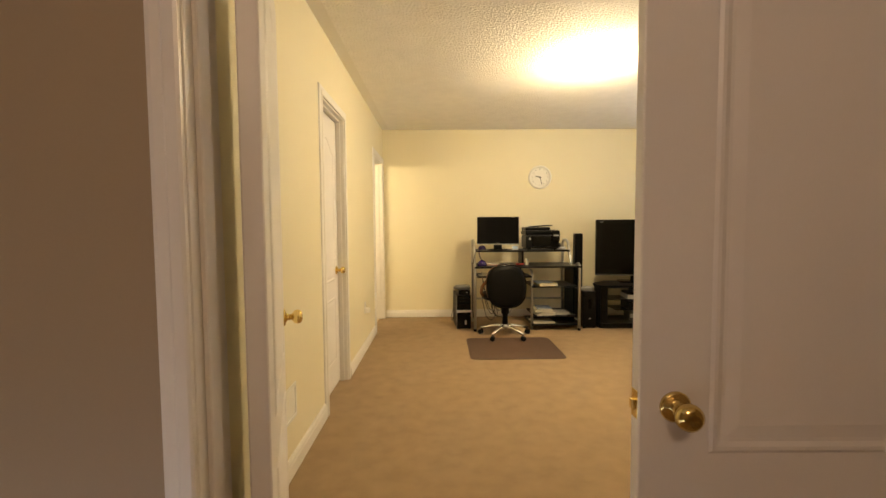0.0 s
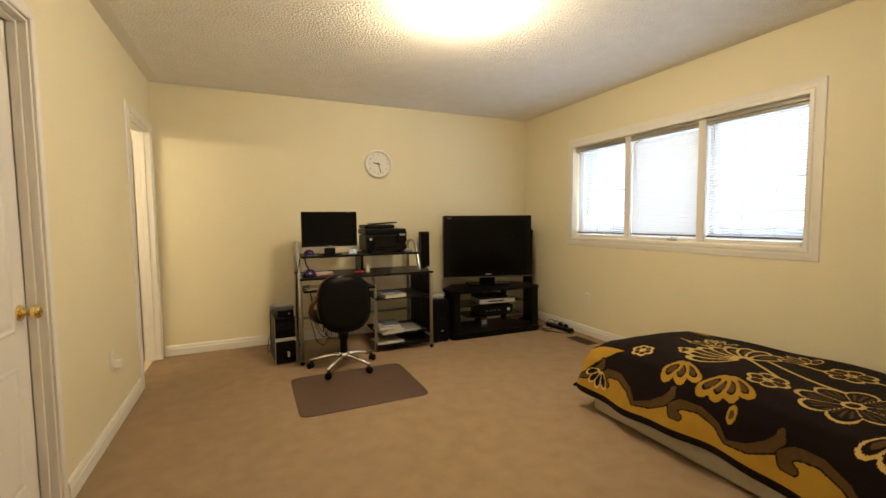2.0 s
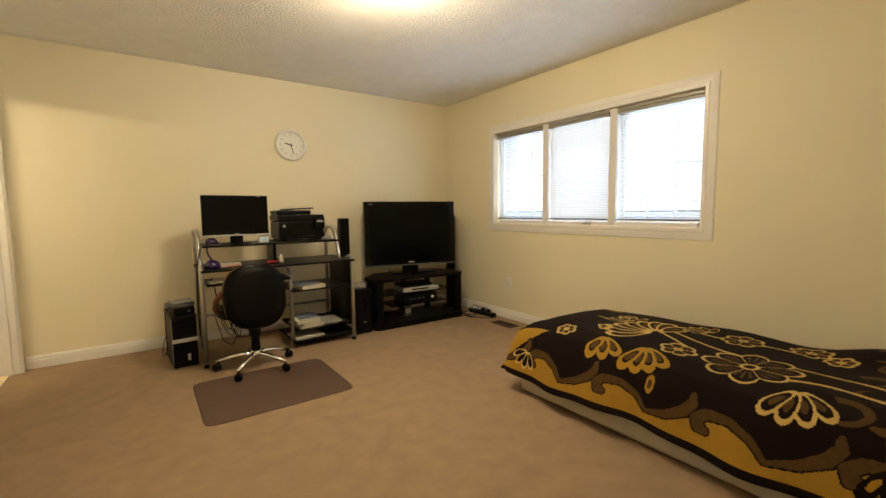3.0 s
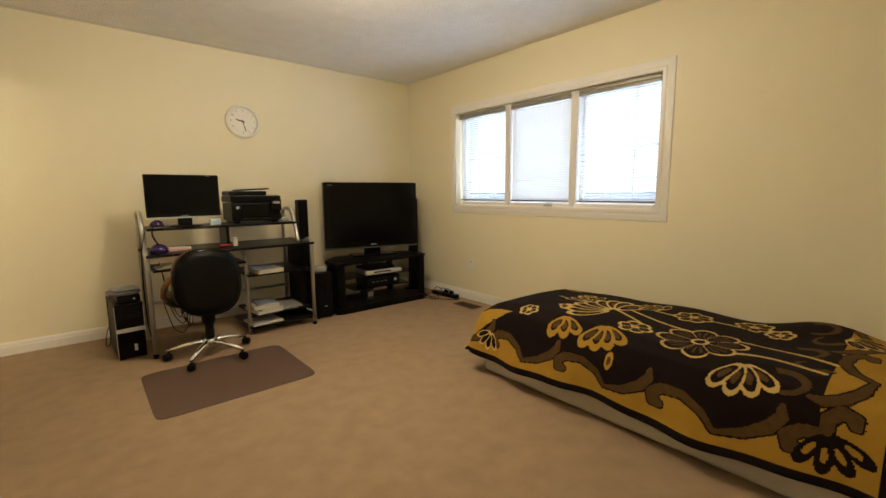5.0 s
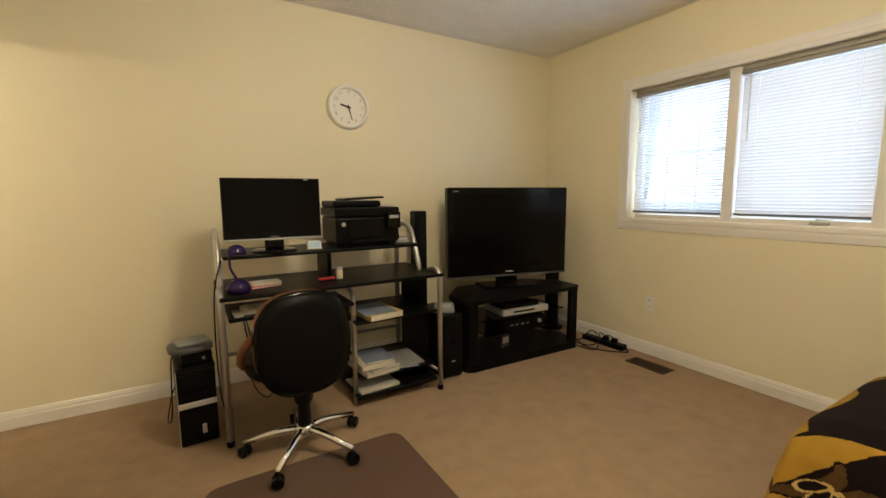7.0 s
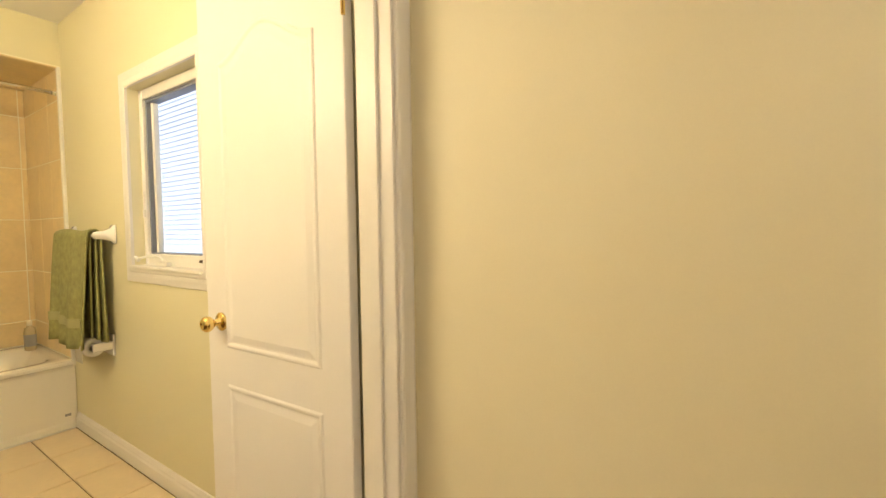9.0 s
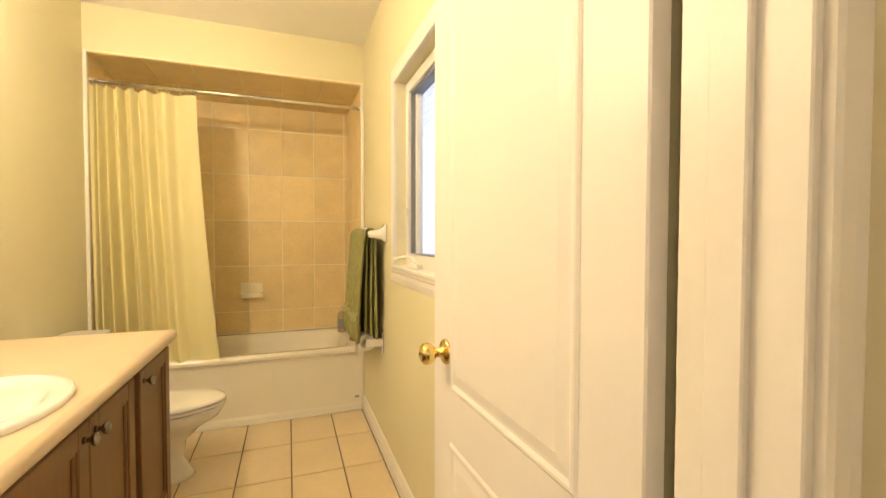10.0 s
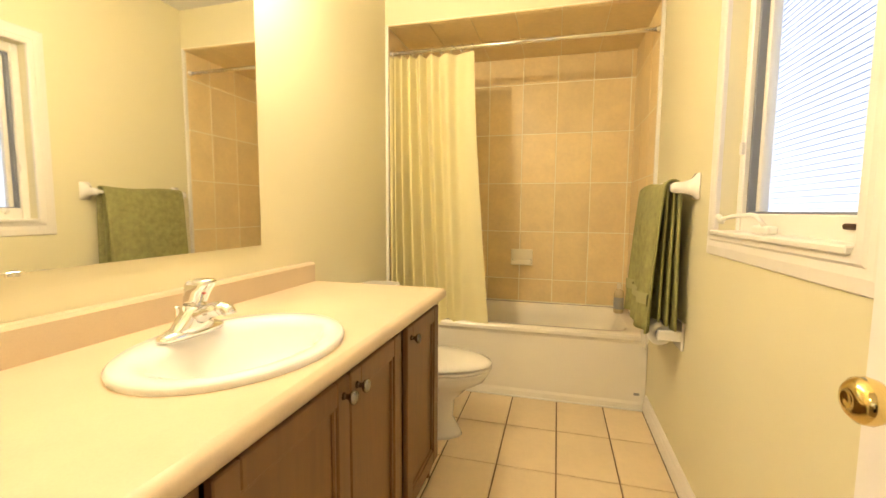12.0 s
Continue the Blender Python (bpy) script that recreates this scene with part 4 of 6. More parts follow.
part("wire", tube(bmesh.new(), rounded_path([(0.60, 5.2, 0.92), (0.552, 5.05, 0.80), (0.545, 5.06, 0.5), (0.555, 5.1, 0.2), (0.6, 5.3, 0.02)], 0.1, 6), 0.0035, 6), BLACK, cb)

# ---- loudspeakers ----


def column_speaker(at, rz):
    s = thing("column_speaker", "slim tall black column loudspeaker", "loudspeaker", "column loudspeakers", at, rz)
    part("base", lathe(bmesh.new(), [(0.11, 0), (0.11, 0.012), (0.09, 0.02)], None, 24), BLACKGLOSS, s)
    part("cabinet", boxes(((-0.05, -0.05, 0.02), (0.05, 0.05, 1.13)), bev=0.014, seg=3), BLACK, s)
    part("grille", boxes(((-0.043, -0.055, 0.30), (0.043, -0.048, 1.11)), bev=0.003), BLACKWOOD, s)


column_speaker((1.985, 5.66, 0), 0)
column_speaker((3.36, 5.60, 0), -20)
sb = thing("subwoofer", "black subwoofer box on the carpet", "subwoofer", "", (1.958, 5.125, 0.0), 1)
part("cabinet", boxes(((-0.078, 0.0, 0.012), (0.078, 0.36, 0.445)), bev=0.005, seg=2), BLACKWOOD, sb)
part("front", boxes(((-0.07, -0.008, 0.02), (0.07, 0.002, 0.437)), bev=0.004), BLACK, sb)
part("port", boxes(((-0.02, -0.0095, 0.24), (0.02, -0.0075, 0.36)), bev=0.006, seg=2), BLACKGLOSS, sb)
part("badge", boxes(((-0.015, -0.0095, 0.12), (0.015, -0.0075, 0.126)), bev=0), SILVER, sb)
for dx in (-0.06, 0.06):
    for dy in (0.03, 0.33):
        part("foot", lathe(bmesh.new(), [(0.012, 0), (0.014, 0.006), (0.012, 0.013)], pose(dx, dy, 0), 12), BLACK, sb)
rd = thing("answering_machine", "grey answering machine on the subwoofer", "telephone", "", (1.97, 5.26, 0.445), -30)
bm = boxes(((-0.07, -0.09, 0), (0.07, 0.09, 0.035)), bev=0.010, seg=2)
part("body", bm, GREY, rd)
part("keypad", boxes(((-0.01, -0.06, 0.034), (0.05, 0.02, 0.038)), bev=0.001), SILVER, rd)

# ---- television and its stand ----
ts = thing("tv_stand", "black television stand with open shelves", "tv stand", "", (2.62, 5.10, 0.0), -1.5)
bm = bmesh.new()
top = [(-0.545, 0.03), (-0.50, 0.0), (0.50, 0.0), (0.545, 0.03), (0.545, 0.26), (0.34, 0.48), (-0.34, 0.48), (-0.545, 0.26)]
loft(bm, [[(x, y, z) for x, y in top] for z in (0.485, 0.515)])
part("top", bm, BLACKWOOD, ts, "black laminate top")
bm = bmesh.new()
loft(bm, [[(x, y, z) for x, y in top] for z in (0.0, 0.06)])
part("plinth", bm, BLACKWOOD, ts)
for sx in (-1, 1):
    part("front_post", boxes(((sx * 0.485 - 0.04, 0.015, 0.06), (sx * 0.485 + 0.04, 0.05, 0.485)), bev=0.004), BLACKWOOD, ts)
    part("back_post", boxes(((sx * 0.33 - 0.03, 0.42, 0.06), (sx * 0.33 + 0.03, 0.46, 0.485)), bev=0.004), BLACKWOOD, ts)
bm = boxes(((-0.53, 0.05, 0.06), (-0.512, 0.26, 0.485)), bev=0.003)
part("side_panel", bm, BLACKWOOD, ts)
part("middle_post", boxes(((-0.03, 0.40, 0.06), (0.03, 0.44, 0.485)), bev=0.004), BLACKWOOD, ts)
part("glass_shelf", boxes(((-0.42, 0.06, 0.33), (0.42, 0.41, 0.338)), bev=0.002), BLACKGLOSS, ts, "dark glass shelf")
part("glass_shelf", boxes(((-0.32, 0.08, 0.20), (0.36, 0.40, 0.208)), bev=0.002), BLACKGLOSS, ts, "dark glass shelf")
tv = thing("television", "large black flat television, switched off", "television", "", (2.68, 5.43, 0.515), -14.0)
part("foot", boxes(((-0.24, -0.11, 0), (0.24, 0.11, 0.016)), bev=0.006, seg=2), BLACKGLOSS, tv)
part("neck", boxes(((-0.09, 0.0, 0.012), (0.09, 0.04, 0.12)), bev=0.006), BLACKGLOSS, tv)
part("housing", boxes(((-0.52, -0.03, 0.085), (0.52, 0.05, 0.79)), bev=0.010, seg=2), BLACKGLOSS, tv)
part("screen", boxes(((-0.465, -0.0318, 0.155), (0.465, -0.0295, 0.74)), bev=0), SCREEN, tv, "dark glossy screen")
part("speaker_bar", boxes(((-0.52, -0.032, 0.078), (0.52, 0.02, 0.096)), bev=0.003), DARKGREY, tv, "dark grey lower bar")
part("maker_mark", boxes(((-0.032, -0.0325, 0.115), (0.032, -0.030, 0.124)), bev=0), SILVER, tv)
part("maker_mark", boxes(((-0.475, -0.0325, 0.757), (-0.43, -0.030, 0.764)), bev=0), GREY, tv)
dv = thing("disc_player", "silver disc player on the glass shelf", "disc player", "", (2.66, 5.30, 0.338), -4)
part("body", boxes(((-0.215, -0.14, 0.004), (0.215, 0.12, 0.05)), bev=0.004), SILVER, dv)
part("tray_slot", boxes(((-0.12, -0.1415, 0.022), (0.08, -0.139, 0.036)), bev=0.001), BLACK, dv)
part("button", lathe(bmesh.new(), [(0.008, 0), (0.008, 0.004)], pose(0.17, -0.14, 0.027, 90, 0, 0), 12), SILVER, dv)
vc = thing("video_recorder", "black video recorder on the silver player", "video recorder", "", (2.63, 5.31, 0.3885), -2)
part("body", boxes(((-0.17, -0.12, 0), (0.17, 0.12, 0.03)), bev=0.003), BLACK, vc)
part("display", boxes(((-0.05, -0.1215, 0.01), (0.05, -0.1195, 0.022)), bev=0), BLACKGLOSS, vc)
rc = thing("receiver", "black stereo receiver on the lower shelf", "receiver", "", (2.66, 5.32, 0.208), -3)
part("body", boxes(((-0.20, -0.14, 0.006), (0.20, 0.12, 0.10)), bev=0.004), BLACK, rc)
part("dial", lathe(bmesh.new(), [(0.016, 0), (0.016, 0.012), (0.013, 0.014)], pose(0.14, -0.14, 0.055, 90, 0, 0), 18), SILVER, rc, "silver dial")
for k in range(4):
    part("button", boxes(((-0.14 + k * 0.05, -0.143, 0.045), (-0.11 + k * 0.05, -0.139, 0.06)), bev=0.001), DARKGREY, rc)
ct = thing("cassette_box", "small dark grey box on the stand's base", "box", "", (2.60, 5.35, 0.06), 10)
part("box", boxes(((-0.11, -0.06, 0), (-0.02, 0.06, 0.11)), bev=0.003), DARKGREY, ct)
part("label", boxes(((-0.10, -0.0612, 0.03), (-0.03, -0.0595, 0.08)), bev=0), SILVER, ct)

# ---- bed ----
BY0, BY1, BXL, BXR = 1.32, 3.285, 2.222, 3.27
bd = thing("bed", "low single bed with a pale quilted base", "bed", "", (0, 0, 0))
part("box_spring", boxes(((BXL, BY0, 0.006), (BXR, BY1, 0.22)), bev=0.025, seg=3), QUILT, bd, "pale quilted box spring")
part("mattress", boxes(((BXL + 0.153, BY0 + 0.02, 0.20), (BXR - 0.05, BY1 - 0.10, 0.405)), bev=0.05, seg=4), QUILT, bd, "pale mattress under the blanket")
for x in (BXL + 0.08, BXR - 0.08):
    for y in (BY0 + 0.08, BY1 - 0.08):
        part("foot", lathe(bmesh.new(), [(0.02, 0), (0.024, 0.01), (0.024, 0.03)], pose(x, y, 0), 12), BLACK, bd)

SIDE = [(2.14, 0.140), (2.172, 0.235), (2.215, 0.345), (2.275, 0.418), (2.40, 0.454), (2.60, 0.458), (2.90, 0.448), (3.15, 0.435), (3.25, 0.415), (3.30, 0.36), (3.33, 0.22)]
FOOT = [(1.40, 0.0), (1.7, 0.0), (2.3, 0.0), (2.9, 0.0), (3.14, 0.0), (3.28, -0.006), (3.35, -0.035), (3.375, -0.14), (3.38, -0.33)]


def along(line, n):
    """Even points along a line given by its corners, smoothed, with the run of its length."""
    p = np.array(line, float)
    d = np.r_[0, np.cumsum(np.hypot(*np.diff(p, axis=0).T))]
    s = np.linspace(0, d[-1], n)
    q = np.stack([np.interp(s, d, p[:, k]) for k in (0, 1)], 1)
    for _ in range(int(n / 22)):
        q[1:-1] = (q[:-2] + 2 * q[1:-1] + q[2:]) / 4
    return q, s


NW, NL = 330, 430
side_line, ws = along(SIDE, NW)
foot_line, ls = along(FOOT, NL)
Wg, Lg = np.meshgrid(ws, ls, indexing="ij")
X = np.repeat(side_line[:, :1], NL, 1)
Z = np.repeat(side_line[:, 1:], NL, 1)
Y = np.repeat(foot_line[None, :, 0], NW, 0)
drop = np.repeat(foot_line[None, :, 1], NW, 0)
height = np.clip((Z - 0.14) / 0.315, 0, 1)
Z = Z + drop * height
X = X + 0.016 * np.sin(Lg * 7.5 + 0.6) * (1 - height) + 0.010 * np.sin(Lg * 19) * (1 - height) + 0.25 * np.clip(-drop - 0.03, 0, 1) * (2.7 - X) * 0.5
Z = Z + 0.010 * np.sin(Lg * 4.1 + Wg * 3) * height + 0.006 * np.sin(Lg * 11 - Wg * 7) * height + 0.070 * np.exp(-((X - 3.16) / 0.18) ** 2 - ((Y - 1.70) / 0.22) ** 2) + 0.03 * np.exp(-((X - 2.85) / 0.3) ** 2 - ((Y - 1.55) / 0.18) ** 2)
Z = np.maximum(Z + 0.014 * np.sin(Lg * 6.0 + 1.0) * (1 - height), 0.03)

# woven pattern: 0 dark, 1 gold, 2 bronze, 3 cream outline; l runs towards the foot, w from the hem
wc, lc = (ws[:-1] + ws[1:]) / 2, (ls[:-1] + ls[1:]) / 2
Wc, Lc = np.meshgrid(wc, lc, indexing="ij")
WMAX, LMAX = ws[-1], ls[-1]
pat = np.zeros(Wc.shape, int)
edge = np.minimum(np.minimum(Wc, WMAX - Wc), np.minimum(Lc, LMAX - Lc))
runs = np.where(np.minimum(Wc, WMAX - Wc) < np.minimum(Lc, LMAX - Lc), Lc, Wc)
# one wave of the border, along the edge and away from it: the gold under it, an arching scroll and a falling one
PER, START = 0.50, 1.01
crest = [(0, 0.080), (0.06, 0.135), (0.14, 0.172), (0.24, 0.178), (0.31, 0.17), (0.365, 0.135), (0.42, 0.10), (0.50, 0.080)]
scrolls = [[(0.0, 0.080), (0.055, 0.140), (0.14, 0.180), (0.23, 0.172), (0.268, 0.140), (0.256, 0.108), (0.228, 0.100)], [(0.295, 0.235), (0.292, 0.195), (0.325, 0.148), (0.40, 0.102), (0.50, 0.078)]]
swell = [(0.009, 0.015, 0.019, 0.023, 0.025, 0.025, 0.017), (0.012, 0.022, 0.025, 0.019, 0.009)]
phase = (runs - START) % PER
scallop = np.interp(phase, [c[0] for c in crest], [c[1] for c in crest])
scallop = np.where(LMAX - Lc < np.minimum(Wc, WMAX - Wc) + 0.20, scallop * 0.6 + 0.24, scallop)
scallop = np.where(Lc < 0.20, 0.20, scallop)
pat[(edge < scallop)] = 1
near = np.full(Wc.shape, 9.0)
for curve, fat in zip(scrolls, swell):
    for (a, b), (c, d), r0, r1 in zip(curve, curve[1:], fat, fat[1:]):
        for shift in (-PER, 0, PER):
            pu, pv = phase - a - shift, edge - b
            t = np.clip((pu * (c - a) + pv * (d - b)) / ((c - a) ** 2 + (d - b) ** 2), 0, 1)
            near = np.minimum(near, np.hypot(pu - t * (c - a), pv - t * (d - b)) - (r0 + (r1 - r0) * t))
side_edge = (Wc < np.minimum(Lc, LMAX - Lc)) | (WMAX - Wc < np.minimum(Lc, LMAX - Lc)) | (Lc < 0.5)
pat[(near < 0.007) & side_edge] = 0
pat[(near < 0) & side_edge] = 2


def hook(cl, cw, r, a0, a1, thick):
    """A tapered curl round a centre."""
    d = np.hypot(Lc - cl, Wc - cw)
    a = np.degrees(np.arctan2(Wc - cw, Lc - cl)) % 360
    f = ((a - a0) % 360) / ((a1 - a0) % 360)
    on = (f <= 1) & (np.abs(d - r * (1 - 0.25 * f)) < thick * (1.1 - 0.6 * f))
    rim = (f <= 1) & (np.abs(np.abs(d - r * (1 - 0.25 * f)) - thick * (1.1 - 0.6 * f)) < 0.005)
    pat[on] = 2
    pat[rim & (pat != 0)] = 0


for c in (0.45, 0.85, 1.2):
    hook(LMAX - 0.16, c, 0.06, 30, 260, 0.022)
    hook(0.32, c - 0.1, 0.075, 60, 300, 0.025)
    hook(0.27, c + 0.12, 0.06, 200, 60, 0.022)


def line_on(pts, thick, what):
    """A drawn line through (l, w) points."""
    p = np.array([(q.x, q.y) for q in rounded_path([(a, b, 0) for a, b in pts], 0.12, 8)])
    for a, b in zip(p, p[1:]):
        ab = b - a
        t = np.clip(((Lc - a[0]) * ab[0] + (Wc - a[1]) * ab[1]) / max(ab @ ab, 1e-9), 0, 1)
        pat[np.hypot(Lc - a[0] - t * ab[0], Wc - a[1] - t * ab[1]) < thick] = what


def blossom(cl, cw, r, n, turn=0.0, squash=1.0, hollow=True):
    """An outlined flower with n petals."""
    dl, dw = Lc - cl, (Wc - cw) / squash
    d, a = np.hypot(dl, dw), np.arctan2(dw, dl) + radians(turn)
    rim = r * (0.72 + 0.28 * np.abs(np.cos(n * a / 2)) ** 0.7)
    pat[d < rim] = 0
    ray = (np.sin(a * n * 3.5) > 0.35) & (d > 0.35 * r) & (d < rim * 0.82)
    pat[ray] = 2
    pat[(np.abs(d - rim) < 0.0085)] = 3
    pat[(np.abs(np.sin(n * a / 2 + np.pi / 2)) * d < 0.007) & (d < rim) & (d > r * 0.16)] = 3
    pat[np.abs(d - r * 0.17) < 0.0085] = 3


def frond(cl, cw, r, heading, n=5, spread=110, fill=2, line=3, inner=0.80):
    """A fan of outlined lobes that opens towards its heading (degrees from l towards w)."""
    for k in range(n):
        a = radians(heading + (k / (n - 1) - 0.5) * spread)
        m_l, m_w = cl + 0.60 * r * math.cos(a), cw + 0.60 * r * math.sin(a)
        u = (Lc - m_l) * math.cos(a) + (Wc - m_w) * math.sin(a)
        v = -(Lc - m_l) * math.sin(a) + (Wc - m_w) * math.cos(a)
        e = np.hypot(u / (0.46 * r), v / (0.17 * r + 0.04 * r * u / (0.46 * r)))
        pat[e < 1] = 0
        pat[e < 0.45] = fill
        pat[(e > inner) & (e < 1.08)] = line


def at_y(y):
    return y - 1.40


line_on([(at_y(1.60), 0.62), (at_y(1.75), 0.72), (at_y(2.1), 0.70), (at_y(2.45), 0.78), (at_y(2.9), 0.95)], 0.010, 3)
line_on([(at_y(1.62), 0.50), (at_y(1.80), 0.55), (at_y(1.95), 0.50)], 0.012, 3)
line_on([(at_y(2.4), 0.62), (at_y(2.7), 0.80), (at_y(3.1), 0.86)], 0.009, 3)
line_on([(at_y(1.9), 1.05), (at_y(2.3), 0.95), (at_y(2.7), 0.98)], 0.009, 3)
blossom(at_y(2.10), 0.585, 0.195, 8, 10)
blossom(at_y(2.41), 0.545, 0.085, 6, 0)
blossom(at_y(3.02), 0.40, 0.058, 6, 0)
blossom(at_y(2.27), 0.99, 0.10, 7, 20)
blossom(at_y(1.99), 1.08, 0.085, 7, 0)
blossom(at_y(1.86), 1.0, 0.06, 6, 10)
blossom(at_y(2.86), 0.62, 0.07, 6, 10)
blossom(at_y(2.98), 1.02, 0.06, 6, 0)
frond(at_y(2.62), 0.72, 0.27, 25, 9, 150)
frond(at_y(2.88), 0.88, 0.15, 40, 5, 120)
frond(at_y(2.45), 1.02, 0.14, 20, 5, 120)
frond(at_y(2.78), 0.46, 0.20, 245, 3, 46, 2, 1, 0.62)
frond(at_y(2.54), 0.47, 0.21, 250, 4, 60, 2, 1, 0.62)
frond(at_y(1.87), 0.43, 0.185, 262, 4, 70, 2)
frond(at_y(1.62), 1.02, 0.15, 200, 4, 80, 2)
frond(at_y(1.57), 0.19, 0.14, 255, 4, 90, 1, 0)
frond(at_y(3.20), 0.17, 0.11, 290, 4, 90, 0)
e = np.hypot((Lc - at_y(2.41)) / 0.022, (Wc - 0.215) / 0.05)
pat[e < 1] = 1
pat[e < 0.5] = 2
pat[edge < 0.027] = 0

verts = np.stack([X, Y, Z], -1).reshape(-1, 3)
idx = np.arange(NW * NL).reshape(NW, NL)
quads = np.stack([idx[:-1, :-1], idx[1:, :-1], idx[1:, 1:], idx[:-1, 1:]], -1).reshape(-1, 4)
# the border of the cloth is turned in below, to give it thickness
me = bpy.data.meshes.new("blanket")
loop = np.r_[idx[0, :], idx[1:, -1], idx[-1, -2::-1], idx[-2:0:-1, 0]]
under = verts[loop] + np.array([0.0, 0.0, -0.012]) + (np.array([2.7, 2.3, 0]) - verts[loop]) * np.array([0.012, 0.006, 0])
n0 = len(verts)
skirt = [(loop[i], loop[(i + 1) % len(loop)], n0 + (i + 1) % len(loop), n0 + i) for i in range(len(loop))]
me.from_pydata(np.r_[verts, under].tolist(), [], quads.tolist() + skirt)
for one in (MAROON, GOLD, BRONZE, CREAMPILE):
    me.materials.append(one)
me.polygons.foreach_set("material_index", np.r_[pat.reshape(-1), np.zeros(len(skirt), int)].astype(np.int32))
me.polygons.foreach_set("use_smooth", np.ones(len(me.polygons), bool))
me.update()
tagged(new("blanket", me), "dark brown plush blanket with gold floral pattern draped over the bed", "blanket")

# ---- bathroom window ----
BW = (-2.375, -1.685, 1.068, 1.95)
casing("bathroom_window_casing", "y", YFB, -1, BW[0], BW[1], BW[3], 0.082, BW[2], True)
bw = tagged(new("window_2"), "white bathroom casement window in a deep reveal", "window", "", "structure")
part("window_frame", boxes(((BW[0], 5.905, BW[2]), (BW[0] + 0.035, 5.985, BW[3])), ((BW[1] - 0.035, 5.905, BW[2]), (BW[1], 5.985, BW[3])), ((BW[0] + 0.034, 5.907, BW[2] - 0.001), (BW[1] - 0.034, 5.985, BW[2] + 0.058)), ((BW[0] + 0.034, 5.907, BW[3] - 0.05), (BW[1] - 0.034, 5.985, BW[3] + 0.001)), bev=0.004), TRIM, bw)
part("window_sill", boxes(((BW[0] + 0.002, 5.832, BW[2] - 0.012), (BW[1] - 0.002, 5.910, BW[2] + 0.004)), bev=0.003), TRIM, bw)
gx0, gx1, gz0, gz1 = BW[0] + 0.035, BW[1] - 0.035, BW[2] + 0.058, BW[3] - 0.05
part("gasket", boxes(((gx0, 5.920, gz0), (gx0 + 0.014, 5.975, gz1)), ((gx1 - 0.014, 5.920, gz0), (gx1, 5.975, gz1)), ((gx0 + 0.013, 5.922, gz0 - 0.0005), (gx1 - 0.013, 5.975, gz0 + 0.006)), ((gx0 + 0.013, 5.922, gz1 - 0.012), (gx1 - 0.013, 5.975, gz1 + 0.0005)), bev=0.001), GASKET, bw)
part("sash", boxes(((gx0 + 0.013, 5.940, gz0), (gx0 + 0.034, 5.970, gz1)), ((gx1 - 0.034, 5.940, gz0), (gx1 - 0.013, 5.970, gz1)), bev=0.003), WHITEPL, bw)
pane = part("pane", boxes(((gx0 + 0.01, 5.951, gz0), (gx1 - 0.01, 5.957, gz1)), bev=0), GLASS, bw)
pane.visible_shadow = False
part("latch", boxes(((BW[1] - 0.13, 5.893, BW[2] + 0.029), (BW[1] - 0.088, 5.907, BW[2] + 0.041)), bev=0.003), BROWN, bw, "small dark latch")
part("keeper", boxes(((BW[0] + 0.018, 5.895, 1.31), (BW[0] + 0.033, 5.910, 1.35)), bev=0.003), WHITEPL, bw)
crank("window_crank", (-2.10, 5.875, BW[2] + 0.004), 4, "white folding window crank on the sill", True)
nb = thing("neighbouring_house", "white house wall with lap siding outside the window", "house", "", (-2.0, 9.2, -3.2))
part("wall", boxes(((-28, 0.03, 0), (9, 0.25, 9)), bev=0), SIDING, nb)
bm = bmesh.new()
for k in range(88):
    loft(bm, [[(x, 0.03, k * 0.10), (x, -0.002, k * 0.10), (x, 0.022, k * 0.10 + 0.099), (x, 0.03, k * 0.10 + 0.099)] for x in (-28, 9)])
bmesh.ops.recalc_face_normals(bm, faces=bm.faces)
tagged(part("siding", bm, SIDING, nb), kind="stuff")
part("roof", boxes(((-28.3, -0.4, 9), (9.3, 0.6, 9.15)), bev=0.01), GASKET, nb)

# ---- bathtub ----
tb = thing("bathtub", "white enamel bathtub built into the alcove", "bathtub", "", (0, 0, 0))
TCX, TCY = (XT + XBACK) / 2 + 0.004, (YB + YFB) / 2
tx, ty = (XT - XBACK) / 2 - 0.008, (YFB - YB) / 2 - 0.004


def rect_ring(a, b, z, power, dx=0.0):
    return ring(TCX + dx, TCY, z, a, b, 64, power)


bm = bmesh.new()
loft(bm, [rect_ring(tx, ty, 0.415, 60), rect_ring(tx, ty, 0.432, 60), rect_ring(tx - 0.006, ty - 0.006, 0.438, 50), rect_ring(tx - 0.07, ty - 0.075, 0.438, 9), rect_ring(tx - 0.082, ty - 0.09, 0.428, 7), rect_ring(tx - 0.10, ty - 0.12, 0.36, 6), rect_ring(tx - 0.13, ty - 0.19, 0.16, 5), rect_ring(tx - 0.17, ty - 0.25, 0.10, 4.5), rect_ring(0.02, 0.02, 0.095, 2)], True, (False, True))
part("basin", smooth(bm), TUBWHITE, tb)
bm = bmesh.new()
prof = [(0, 0.434), (0.004, 0.428), (0.004, 0.41), (-0.006, 0.40), (-0.012, 0.385), (-0.012, 0.05), (-0.004, 0.035), (-0.002, 0.0), (-0.05, 0.0), (-0.05, 0.434)]
loft(bm, [[(XT + o, y, z) for o, z in prof] for y in (YB + 0.004, YFB - 0.004)])
bmesh.ops.recalc_face_normals(bm, faces=bm.faces)
part("apron", bm, TUBWHITE, tb, "white tub front")
